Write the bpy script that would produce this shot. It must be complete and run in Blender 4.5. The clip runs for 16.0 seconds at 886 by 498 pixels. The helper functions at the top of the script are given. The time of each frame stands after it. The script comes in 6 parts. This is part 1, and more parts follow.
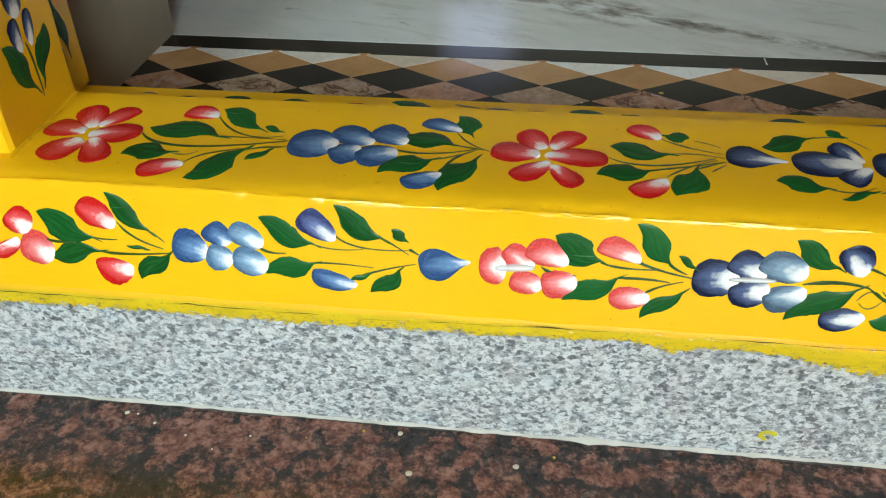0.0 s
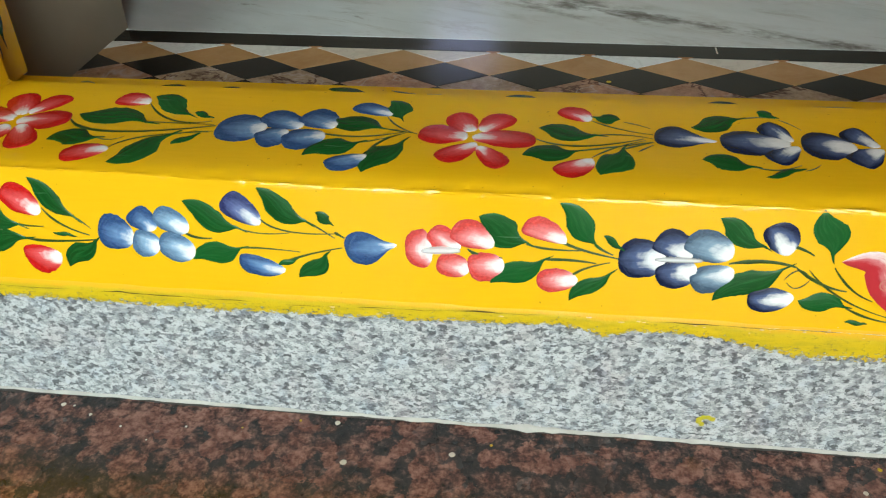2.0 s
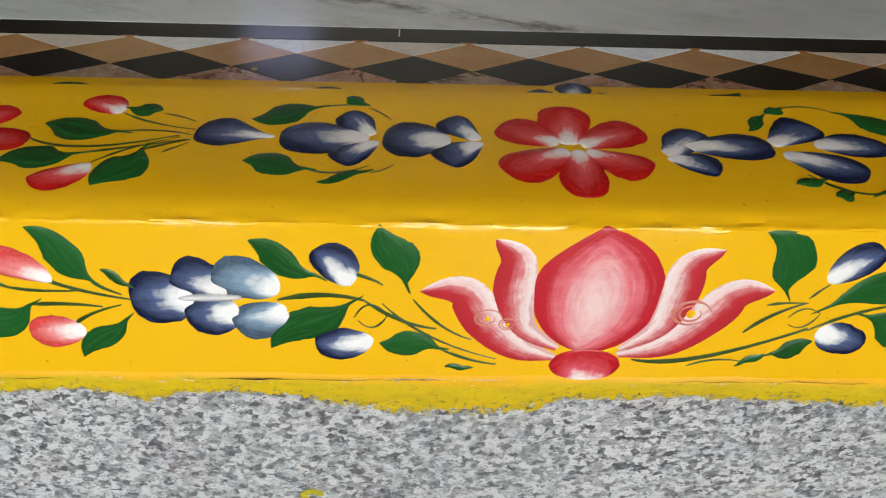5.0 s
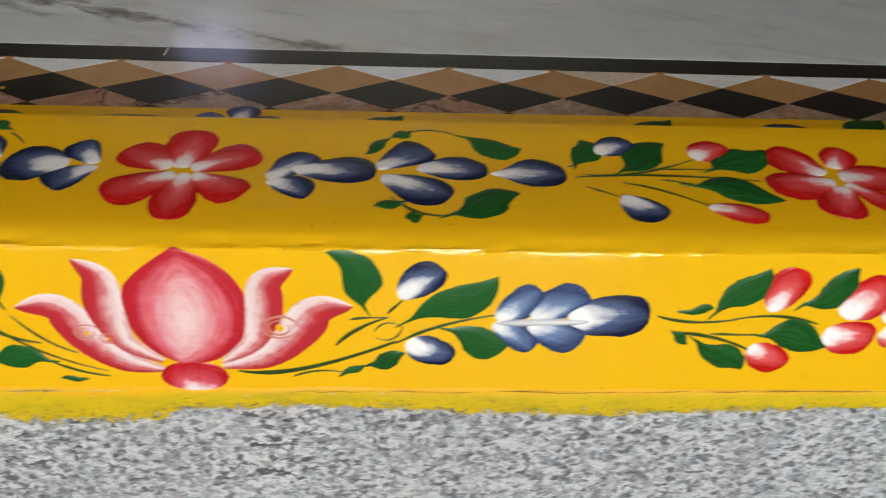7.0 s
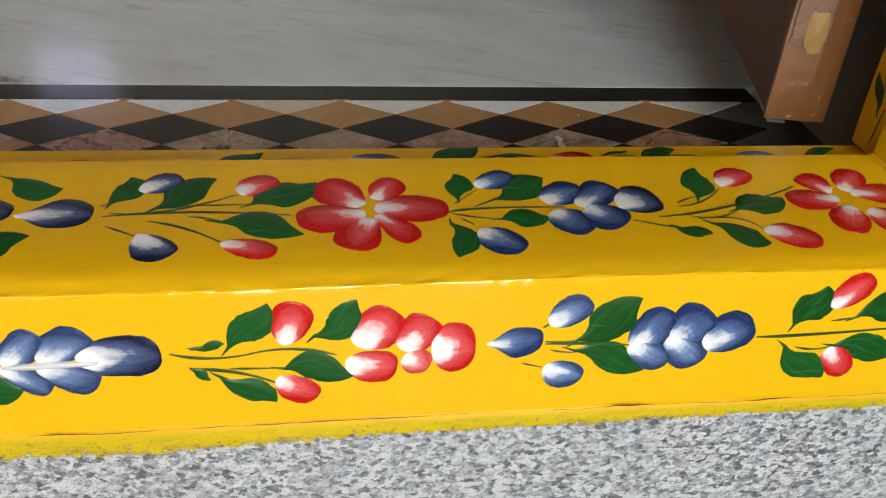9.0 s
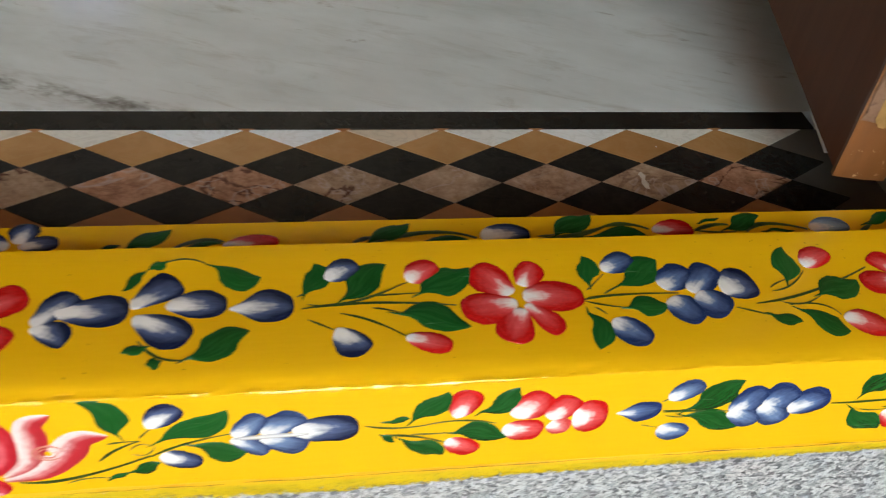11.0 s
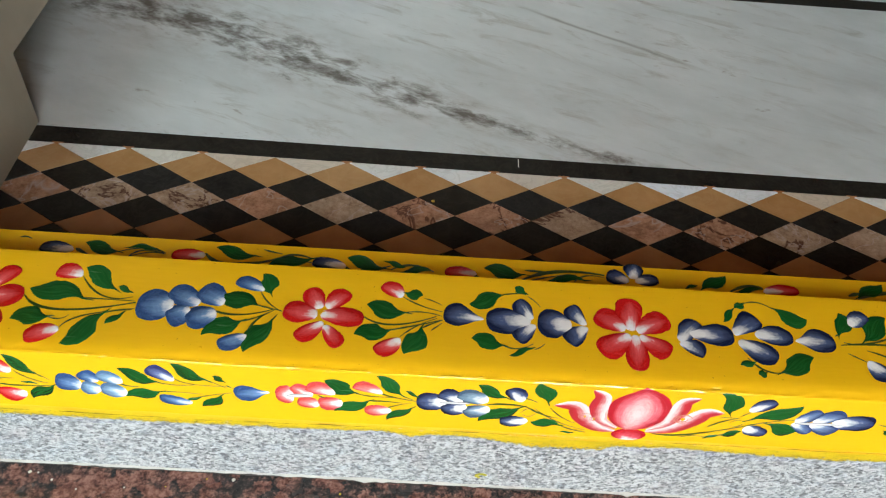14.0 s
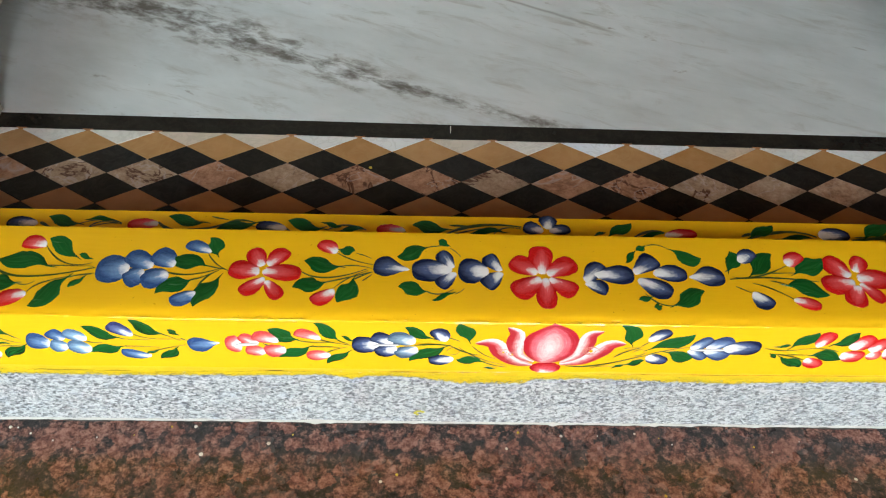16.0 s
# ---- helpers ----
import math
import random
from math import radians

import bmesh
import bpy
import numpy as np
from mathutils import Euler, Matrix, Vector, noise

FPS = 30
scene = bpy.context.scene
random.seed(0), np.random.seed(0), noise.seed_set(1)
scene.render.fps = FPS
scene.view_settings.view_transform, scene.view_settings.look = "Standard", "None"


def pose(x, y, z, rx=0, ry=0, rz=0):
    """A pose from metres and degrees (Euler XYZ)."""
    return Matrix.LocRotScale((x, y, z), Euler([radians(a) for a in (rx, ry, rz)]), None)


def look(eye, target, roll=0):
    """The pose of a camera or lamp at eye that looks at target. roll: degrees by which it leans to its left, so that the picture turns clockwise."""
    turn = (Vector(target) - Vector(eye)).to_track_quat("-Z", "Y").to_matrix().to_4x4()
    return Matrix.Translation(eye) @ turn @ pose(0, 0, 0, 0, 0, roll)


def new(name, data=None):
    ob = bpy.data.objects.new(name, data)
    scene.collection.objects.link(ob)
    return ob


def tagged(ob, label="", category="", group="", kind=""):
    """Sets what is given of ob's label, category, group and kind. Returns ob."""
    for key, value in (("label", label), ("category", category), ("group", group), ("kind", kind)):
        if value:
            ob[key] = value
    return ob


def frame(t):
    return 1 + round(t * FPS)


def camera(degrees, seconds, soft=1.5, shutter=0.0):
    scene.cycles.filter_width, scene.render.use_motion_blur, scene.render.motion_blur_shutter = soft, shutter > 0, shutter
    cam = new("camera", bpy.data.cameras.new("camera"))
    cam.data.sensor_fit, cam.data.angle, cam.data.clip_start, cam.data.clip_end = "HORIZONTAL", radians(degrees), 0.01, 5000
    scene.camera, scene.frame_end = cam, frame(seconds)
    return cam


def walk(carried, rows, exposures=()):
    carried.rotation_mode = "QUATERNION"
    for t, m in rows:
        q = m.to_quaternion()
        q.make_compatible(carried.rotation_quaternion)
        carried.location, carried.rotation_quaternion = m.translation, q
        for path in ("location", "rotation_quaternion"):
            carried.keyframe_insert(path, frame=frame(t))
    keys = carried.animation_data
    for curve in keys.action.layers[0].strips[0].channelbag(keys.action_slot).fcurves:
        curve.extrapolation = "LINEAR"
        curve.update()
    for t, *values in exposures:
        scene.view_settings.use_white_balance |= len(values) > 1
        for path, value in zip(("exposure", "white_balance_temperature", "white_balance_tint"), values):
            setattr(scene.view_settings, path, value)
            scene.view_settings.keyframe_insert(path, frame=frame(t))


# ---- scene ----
cam = camera(55.9, 16.0, soft=1.15, shutter=0.3)
PATH = [
    (0, (-0.241, -0.342, 0.391), (-0.471, 1.25, -0.797), -1.3),
    (0.5, (-0.244, -0.342, 0.389), (-0.471, 1.249, -0.8), -1.2),
    (1, (-0.24, -0.34, 0.383), (-0.462, 1.251, -0.808), -1.1),
    (1.5, (-0.22, -0.343, 0.374), (-0.446, 1.257, -0.804), -1.4),
    (2, (-0.203, -0.342, 0.376), (-0.434, 1.265, -0.792), -1.7),
    (2.5, (-0.179, -0.339, 0.377), (-0.395, 1.279, -0.779), -1.7),
    (3, (-0.141, -0.329, 0.378), (-0.31, 1.307, -0.761), -1.6),
    (3.5, (-0.116, -0.317, 0.368), (-0.209, 1.334, -0.757), -1.0),
    (4, (-0.081, -0.276, 0.336), (-0.118, 1.374, -0.794), -0.1),
    (4.2, (-0.075, -0.25, 0.313), (-0.064, 1.392, -0.829), 0.8),
    (6.3, (0.007, -0.235, 0.336), (0.074, 1.393, -0.824), 2.2),
    (6.5, (0.027, -0.242, 0.335), (0.089, 1.387, -0.825), 2.1),
    (7, (0.092, -0.254, 0.341), (0.177, 1.381, -0.808), 2.4),
    (7.5, (0.164, -0.256, 0.346), (0.287, 1.389, -0.785), 2.7),
    (8, (0.22, -0.263, 0.345), (0.381, 1.391, -0.768), 2.9),
    (8.2, (0.24, -0.264, 0.348), (0.428, 1.388, -0.764), 3.3),
    (10.3, (0.267, -0.231, 0.405), (0.536, 1.335, -0.81), 3.7),
    (10.5, (0.25, -0.222, 0.43), (0.516, 1.302, -0.839), 4.2),
    (11, (0.176, -0.246, 0.474), (0.448, 1.214, -0.866), 5.6),
    (11.5, (0.096, -0.28, 0.529), (0.336, 1.163, -0.834), 5.7),
    (12, (0.047, -0.297, 0.537), (0.252, 1.143, -0.836), 6.3),
    (12.5, (-0.013, -0.307, 0.563), (0.179, 1.124, -0.82), 7.0),
    (13, (-0.072, -0.316, 0.586), (0.071, 1.108, -0.811), 6.7),
    (13.5, (-0.121, -0.329, 0.627), (-0.041, 1.071, -0.799), 5.6),
    (14, (-0.164, -0.351, 0.673), (-0.123, 1.017, -0.785), 4.7),
    (14.5, (-0.164, -0.374, 0.682), (-0.149, 0.984, -0.787), 3.6),
    (15, (-0.128, -0.389, 0.691), (-0.117, 0.95, -0.795), 3.2),
    (15.5, (-0.111, -0.403, 0.702), (-0.075, 0.924, -0.794), 3.1),
    (16, (-0.111, -0.412, 0.718), (-0.046, 0.914, -0.778), 3.1),
]
EXPOSURES = [(0.0, -0.20, 6000, -6), (1.5, -0.22, 6050, -6), (3.5, -0.35, 6150, -2), (4.2, -0.42, 6200, 1), (7.0, -0.39, 6350, 5), (8.2, -0.31, 6350, 5), (10.5, -0.07, 6400, 4), (12.5, 0.05, 6150, 1), (16.0, 0.18, 6000, 1)]
walk(cam, [(t, look(eye, target, roll)) for t, eye, target, roll in PATH], EXPOSURES)

# ---- world, sun, lamps ----
world = bpy.data.worlds.new("sky")
scene.world = world
world.use_nodes = True
wn, wl = world.node_tree.nodes, world.node_tree.links
sky = wn.new("ShaderNodeTexSky")
sky.sky_type = "NISHITA"
sky.sun_disc = False
sky.sun_elevation, sky.sun_rotation = radians(22), radians(170)
sky.air_density, sky.dust_density = 1.0, 3.0
hue = wn.new("ShaderNodeHueSaturation")
hue.inputs["Saturation"].default_value = 0.3
wl.new(sky.outputs[0], hue.inputs["Color"])
wl.new(hue.outputs[0], wn["Background"].inputs[0])
wn["Background"].inputs[1].default_value = 0.375
sun_data = bpy.data.lights.new("sun", "SUN")
sun_data.energy, sun_data.angle, sun_data.color = 1.45, radians(16), (0.83, 0.99, 1.0)
sun = new("sun", sun_data)
sun.matrix_world = look((-0.5, -3.0, 1.22), (0, 0, 0))


# ---- materials ----
def material(name, rough=0.4, spec=0.5):
    m = bpy.data.materials.new(name)
    m.use_nodes = True
    b = m.node_tree.nodes["Principled BSDF"]
    b.inputs["Roughness"].default_value = rough
    b.inputs["Specular IOR Level"].default_value = spec
    return m, m.node_tree.nodes, m.node_tree.links, b


def node(nodes, kind, **values):
    n = nodes.new(kind)
    for key, value in values.items():
        n.inputs[key.replace("_", " ")].default_value = value
    return n


def ramp(nodes, links, source, stops):
    r = nodes.new("ShaderNodeValToRGB")
    while len(r.color_ramp.elements) < len(stops):
        r.color_ramp.elements.new(0.5)
    for e, (p, c) in zip(r.color_ramp.elements, stops):
        e.position, e.color = p, (*c, 1) if len(c) == 3 else c
    links.new(source, r.inputs[0])
    return r.outputs[0]


def grey(v):
    return (v, v, v)


def mix(nodes, links, factor, a, b, mode="MIX"):
    n = nodes.new("ShaderNodeMix")
    n.data_type, n.blend_type = "RGBA", mode
    for socket, value in ((n.inputs[0], factor), (n.inputs[6], a), (n.inputs[7], b)):
        if isinstance(value, (int, float)):
            socket.default_value = value
        elif isinstance(value, tuple):
            socket.default_value = (*value, 1)
        else:
            links.new(value, socket)
    return n.outputs[2]


def calc(nodes, links, op, a, b=0.0, c=None, clamp=False):
    n = nodes.new("ShaderNodeMath")
    n.operation, n.use_clamp = op, clamp
    for socket, value in zip(n.inputs, (a, b, c)):
        if value is None:
            continue
        if isinstance(value, (int, float)):
            socket.default_value = value
        else:
            links.new(value, socket)
    return n.outputs[0]


def place(nodes, links, scale=(1, 1, 1), turn=0.0, source="Object"):
    c = nodes.new("ShaderNodeTexCoord")
    m = nodes.new("ShaderNodeMapping")
    m.inputs["Scale"].default_value = scale
    m.inputs["Rotation"].default_value = (0, 0, radians(turn))
    links.new(c.outputs[source], m.inputs[0])
    return m.outputs[0]


def noise_tex(nodes, links, vector, scale, detail=4.0, rough=0.55, distort=0.0):
    n = node(nodes, "ShaderNodeTexNoise", Scale=scale, Detail=detail, Roughness=rough, Distortion=distort)
    links.new(vector, n.inputs["Vector"])
    return n.outputs["Fac"]


def bump(nodes, links, bsdf, height, strength, distance):
    n = node(nodes, "ShaderNodeBump", Strength=strength, Distance=distance)
    links.new(height, n.inputs["Height"])
    links.new(n.outputs[0], bsdf.inputs["Normal"])


YELLOW = (0.778, 0.453, 0.004)


def yellow_enamel():
    m, n, l, b = material("yellow_enamel", 0.2, 0.5)
    p = place(n, l)
    streak = noise_tex(n, l, place(n, l, (6, 60, 60)), 6, 5)
    broad = noise_tex(n, l, p, 9, 3)
    fine = noise_tex(n, l, p, 160, 2)
    c = mix(n, l, broad, (0.738, 0.424, 0.005), (0.804, 0.479, 0.008))
    c = mix(n, l, ramp(n, l, streak, [(0.35, grey(0)), (0.75, grey(1))]), c, (0.788, 0.461, 0.008))
    specks = noise_tex(n, l, p, 420, 1)
    c = mix(n, l, ramp(n, l, specks, [(0.77, grey(0)), (0.8, grey(0.6))]), c, (0.30, 0.15, 0.01))
    l.new(c, b.inputs["Base Color"])
    l.new(ramp(n, l, broad, [(0.3, grey(0.06)), (0.7, grey(0.17))]), b.inputs["Roughness"])
    h = calc(n, l, "ADD", calc(n, l, "MULTIPLY", streak, 0.6), calc(n, l, "MULTIPLY", fine, 0.45))
    h = calc(n, l, "ADD", h, calc(n, l, "MULTIPLY", noise_tex(n, l, place(n, l, (0.6, 1, 1)), 55, 3), 1.6))
    bump(n, l, b, h, 0.22, 0.0006)
    return m


def dirty_yellow():
    """Thin paint, worn through in specks toward its lower edge."""
    m, n, l, b = material("thin_yellow_paint", 0.36, 0.4)
    p = place(n, l)
    uv = n.new("ShaderNodeUVMap")
    xyz = n.new("ShaderNodeSeparateXYZ")
    l.new(uv.outputs[0], xyz.inputs[0])
    s = xyz.outputs[1]
    grime = noise_tex(n, l, place(n, l, (1, 1, 3)), 45, 6, 0.65)
    grit = noise_tex(n, l, place(n, l, (1, 1, 1.5)), 420, 4, 0.7)
    c = mix(n, l, ramp(n, l, grime, [(0.46, grey(0)), (0.72, grey(1))]), (0.60, 0.435, 0.008), (0.42, 0.335, 0.014))
    low = calc(n, l, "SUBTRACT", 1.0, s)
    worn = calc(n, l, "ADD", calc(n, l, "MULTIPLY", low, 0.16), grit)
    c = mix(n, l, ramp(n, l, worn, [(0.64, grey(0)), (0.77, grey(0.75))]), c, (0.21, 0.18, 0.03))
    c = mix(n, l, ramp(n, l, calc(n, l, "ADD", s, calc(n, l, "MULTIPLY", calc(n, l, "SUBTRACT", grime, 0.5), 0.5)), [(0.66, grey(0)), (0.92, grey(1))]), c, (0.80, 0.42, 0.005))
    l.new(c, b.inputs["Base Color"])
    hole = calc(n, l, "ADD", calc(n, l, "MULTIPLY", calc(n, l, "POWER", low, 3.0), 0.34), grit)
    l.new(ramp(n, l, hole, [(0.70, grey(1)), (0.76, grey(0))]), b.inputs["Alpha"])
    bump(n, l, b, grit, 0.4, 0.0008)
    return m


def grey_granite():
    """Soft pale clumps in mid grey with short dark specks."""
    m, n, l, b = material("grey_granite", 0.3, 0.5)
    p = place(n, l, (0.84, 1, 1.1), 0)
    clump = noise_tex(n, l, p, 225, 3, 0.6, 0.6)
    small = noise_tex(n, l, p, 760, 3, 0.7, 0.3)
    cells = node(n, "ShaderNodeTexVoronoi", Scale=400.0, Randomness=1.0)
    warp = node(n, "ShaderNodeTexNoise", Scale=300.0, Detail=3.0, Roughness=0.6)
    l.new(p, warp.inputs["Vector"])
    l.new(mix(n, l, 0.006, p, warp.outputs["Color"], "ADD"), cells.inputs["Vector"])
    tone = n.new("ShaderNodeRGBToBW")
    l.new(cells.outputs["Color"], tone.inputs[0])
    a = calc(n, l, "ADD", calc(n, l, "ADD", calc(n, l, "MULTIPLY", tone.outputs[0], 0.42), calc(n, l, "MULTIPLY", clump, 0.36)), calc(n, l, "MULTIPLY", small, 0.28))
    c = ramp(n, l, a, [(0.35, (0.085, 0.090, 0.102)), (0.42, (0.175, 0.186, 0.210)), (0.475, (0.280, 0.297, 0.325)), (0.54, (0.375, 0.395, 0.425)), (0.63, (0.53, 0.555, 0.585))])
    specks = noise_tex(n, l, place(n, l, (1, 1, 1.4), 0), 680, 3, 0.65, 0.8)
    c = mix(n, l, ramp(n, l, specks, [(0.59, grey(0)), (0.635, grey(0.85))]), c, (0.036, 0.040, 0.050))
    chill = noise_tex(n, l, place(n, l), 75, 3)
    c = mix(n, l, ramp(n, l, chill, [(0.52, grey(0)), (0.66, grey(0.6))]), c, (0.86, 0.92, 1.0), "MULTIPLY")
    blush = noise_tex(n, l, place(n, l), 34, 3)
    c = mix(n, l, ramp(n, l, blush, [(0.52, grey(0)), (0.70, grey(0.6))]), c, (0.92, 0.82, 0.82), "MULTIPLY")
    l.new(c, b.inputs["Base Color"])
    bump(n, l, b, a, 0.1, 0.0005)
    return m


def red_granite():
    """Rust-red crystals in a black ground, all cut through by fine dark grain."""
    m, n, l, b = material("red_granite", 0.16, 0.5)
    p = place(n, l)
    warp = node(n, "ShaderNodeTexNoise", Scale=75.0, Detail=5.0, Roughness=0.7)
    l.new(p, warp.inputs["Vector"])
    v = node(n, "ShaderNodeTexVoronoi", Scale=78.0, Randomness=1.0)
    l.new(mix(n, l, 0.016, p, warp.outputs["Color"], "ADD"), v.inputs["Vector"])
    tone = n.new("ShaderNodeRGBToBW")
    l.new(v.outputs["Color"], tone.inputs[0])
    large = noise_tex(n, l, p, 26, 3, 0.6, 0.5)
    fine = noise_tex(n, l, p, 260, 5, 0.75, 0.3)
    mid = noise_tex(n, l, p, 110, 4, 0.65)
    body = calc(n, l, "ADD", calc(n, l, "ADD", calc(n, l, "MULTIPLY", calc(n, l, "SUBTRACT", tone.outputs[0], calc(n, l, "MULTIPLY", v.outputs["Distance"], 0.5)), 0.30), calc(n, l, "MULTIPLY", large, 0.34)), calc(n, l, "ADD", calc(n, l, "MULTIPLY", fine, 0.30), calc(n, l, "MULTIPLY", mid, 0.26)))
    shade = calc(n, l, "ADD", calc(n, l, "MULTIPLY", mid, 0.5), calc(n, l, "MULTIPLY", fine, 0.5))
    red = ramp(n, l, shade, [(0.38, (0.055, 0.026, 0.021)), (0.47, (0.150, 0.062, 0.047)), (0.60, (0.335, 0.175, 0.135))])
    black = ramp(n, l, shade, [(0.40, (0.012, 0.012, 0.013)), (0.54, (0.042, 0.034, 0.033)), (0.66, (0.14, 0.095, 0.083))])
    c = mix(n, l, ramp(n, l, body, [(0.45, grey(0)), (0.51, grey(0.35)), (0.60, grey(1))]), black, red)
    grit = noise_tex(n, l, p, 560, 2, 0.5)
    c = mix(n, l, ramp(n, l, grit, [(0.72, grey(0)), (0.77, grey(0.7))]), c, (0.38, 0.33, 0.29))
    l.new(c, b.inputs["Base Color"])
    dust = noise_tex(n, l, p, 14, 4)
    l.new(ramp(n, l, dust, [(0.35, grey(0.16)), (0.7, grey(0.36))]), b.inputs["Roughness"])
    return m


VEIN = (-0.395, 0.490, 0.053, 0.309)


def white_marble():
    m, n, l, b = material("white_marble", 0.12, 0.5)
    p = place(n, l)
    turn = math.degrees(math.atan2(VEIN[3] - VEIN[1], VEIN[2] - VEIN[0]))
    mp = n.new("ShaderNodeMapping")
    mp.vector_type = "TEXTURE"
    mp.inputs["Location"].default_value = (VEIN[0], VEIN[1] - 0.006, 0)
    mp.inputs["Rotation"].default_value = (0, 0, radians(turn))
    l.new(p, mp.inputs[0])
    q = mp.outputs[0]
    xyz = n.new("ShaderNodeSeparateXYZ")
    l.new(q, xyz.inputs[0])
    along = n.new("ShaderNodeMapping")
    along.inputs["Scale"].default_value = (0.45, 1, 1)
    l.new(q, along.inputs[0])
    a = along.outputs[0]
    wob = noise_tex(n, l, a, 12, 4, 0.6)
    patch = noise_tex(n, l, a, 58, 6, 0.68, 0.25)
    # one vein in broken dark flecks, wide and loose at first, then drawn together
    width = ramp(n, l, xyz.outputs[0], [(0.0, grey(0.075)), (0.20, grey(0.060)), (0.30, grey(0.026)), (0.50, grey(0.017)), (0.56, grey(0.008))])
    sag = ramp(n, l, xyz.outputs[0], [(0.0, grey(0.0)), (0.2, grey(0.010)), (0.36, grey(0.009)), (0.54, grey(0.0))])
    dist = calc(n, l, "ABSOLUTE", calc(n, l, "ADD", calc(n, l, "ADD", xyz.outputs[1], sag), calc(n, l, "MULTIPLY", calc(n, l, "SUBTRACT", wob, 0.5), 0.035)))
    near = calc(n, l, "SUBTRACT", 1.0, calc(n, l, "DIVIDE", dist, width), clamp=True)
    fade = ramp(n, l, xyz.outputs[0], [(0.48, grey(1)), (0.60, grey(0))])
    near = calc(n, l, "MULTIPLY", near, fade)
    core = ramp(n, l, calc(n, l, "ADD", calc(n, l, "MULTIPLY", near, 0.30), calc(n, l, "MULTIPLY", patch, 0.75)), [(0.56, grey(0)), (0.74, grey(0.95))])
    core = calc(n, l, "MULTIPLY", core, calc(n, l, "MULTIPLY", near, 3.0, clamp=True))
    wide = calc(n, l, "MULTIPLY", ramp(n, l, patch, [(0.44, grey(0)), (0.66, grey(0.6))]), calc(n, l, "MULTIPLY", near, 2.0, clamp=True))
    # a second, hair-thin vein farther in
    thin = calc(n, l, "ABSOLUTE", calc(n, l, "ADD", calc(n, l, "ADD", calc(n, l, "SUBTRACT", xyz.outputs[1], 0.2545), calc(n, l, "MULTIPLY", xyz.outputs[0], 0.1)), calc(n, l, "MULTIPLY", calc(n, l, "SUBTRACT", wob, 0.5), 0.015)))
    thin = calc(n, l, "MULTIPLY", ramp(n, l, thin, [(0.0, grey(0.6)), (0.004, grey(0))]), ramp(n, l, xyz.outputs[0], [(0.25, grey(0.0)), (0.31, grey(1)), (0.43, grey(0.8)), (0.52, grey(0))]))
    # faint streaks that run the same way
    st = n.new("ShaderNodeMapping")
    st.inputs["Scale"].default_value = (0.24, 1, 1)
    l.new(q, st.inputs[0])
    streaks = noise_tex(n, l, st.outputs[0], 46, 7, 0.72, 0.5)
    broad = noise_tex(n, l, a, 5, 4)
    s = calc(n, l, "MULTIPLY", ramp(n, l, streaks, [(0.53, grey(0)), (0.70, grey(1))]), ramp(n, l, broad, [(0.34, grey(0.12)), (0.55, grey(0.95))]))
    cloudy = noise_tex(n, l, a, 24, 5, 0.65)
    c = mix(n, l, ramp(n, l, calc(n, l, "ADD", calc(n, l, "MULTIPLY", broad, 0.6), calc(n, l, "MULTIPLY", cloudy, 0.4)), [(0.36, grey(0)), (0.64, grey(1))]), (0.54, 0.575, 0.595), (0.715, 0.755, 0.785))
    c = mix(n, l, calc(n, l, "MULTIPLY", s, 0.8), c, (0.36, 0.35, 0.33))
    fl = n.new("ShaderNodeMapping")
    fl.inputs["Scale"].default_value = (0.42, 1, 1)
    l.new(q, fl.inputs[0])
    flecks = noise_tex(n, l, fl.outputs[0], 62, 5, 0.65, 0.4)
    bands = noise_tex(n, l, st.outputs[0], 14, 2, 0.5)
    f = calc(n, l, "MULTIPLY", ramp(n, l, flecks, [(0.64, grey(0)), (0.72, grey(0.85))]), ramp(n, l, bands, [(0.46, grey(0)), (0.58, grey(1))]))
    c = mix(n, l, f, c, (0.33, 0.32, 0.305))
    c = mix(n, l, wide, c, (0.35, 0.34, 0.325))
    c = mix(n, l, core, c, (0.15, 0.137, 0.125))
    c = mix(n, l, thin, c, (0.13, 0.12, 0.10))
    l.new(c, b.inputs["Base Color"])
    l.new(ramp(n, l, broad, [(0.3, grey(0.10)), (0.7, grey(0.2))]), b.inputs["Roughness"])
    return m


def stone_tile(name, dark, light, vein, amount, scale=40):
    m, n, l, b = material(name, 0.16, 0.32 if name == "black_stone" else 0.45)
    info = n.new("ShaderNodeObjectInfo")
    shift = n.new("ShaderNodeVectorMath")
    shift.operation = "ADD"
    l.new(place(n, l), shift.inputs[0])
    l.new(calc(n, l, "MULTIPLY", info.outputs["Random"], 37.0), shift.inputs[1])
    p = shift.outputs[0]
    cloud = noise_tex(n, l, p, scale, 5, 0.6)
    lines = noise_tex(n, l, p, scale * 1.3, 4, 0.55, 1.6)
    ridge = calc(n, l, "ABSOLUTE", calc(n, l, "SUBTRACT", lines, 0.5))
    c = mix(n, l, ramp(n, l, cloud, [(0.3, grey(0)), (0.7, grey(1))]), dark, light)
    c = mix(n, l, calc(n, l, "MULTIPLY", ramp(n, l, ridge, [(0.0, grey(1)), (0.028, grey(0.75)), (0.05, grey(0))]), amount), c, vein)
    tone = ramp(n, l, info.outputs["Random"], [(0.0, (0.80, 0.66, 0.52)), (0.35, (0.95, 0.92, 0.86)), (0.7, grey(1.0)), (1.0, (1.06, 1.12, 1.22))])
    c = mix(n, l, 1.0, c, tone, "MULTIPLY")
    l.new(c, b.inputs["Base Color"])
    return m


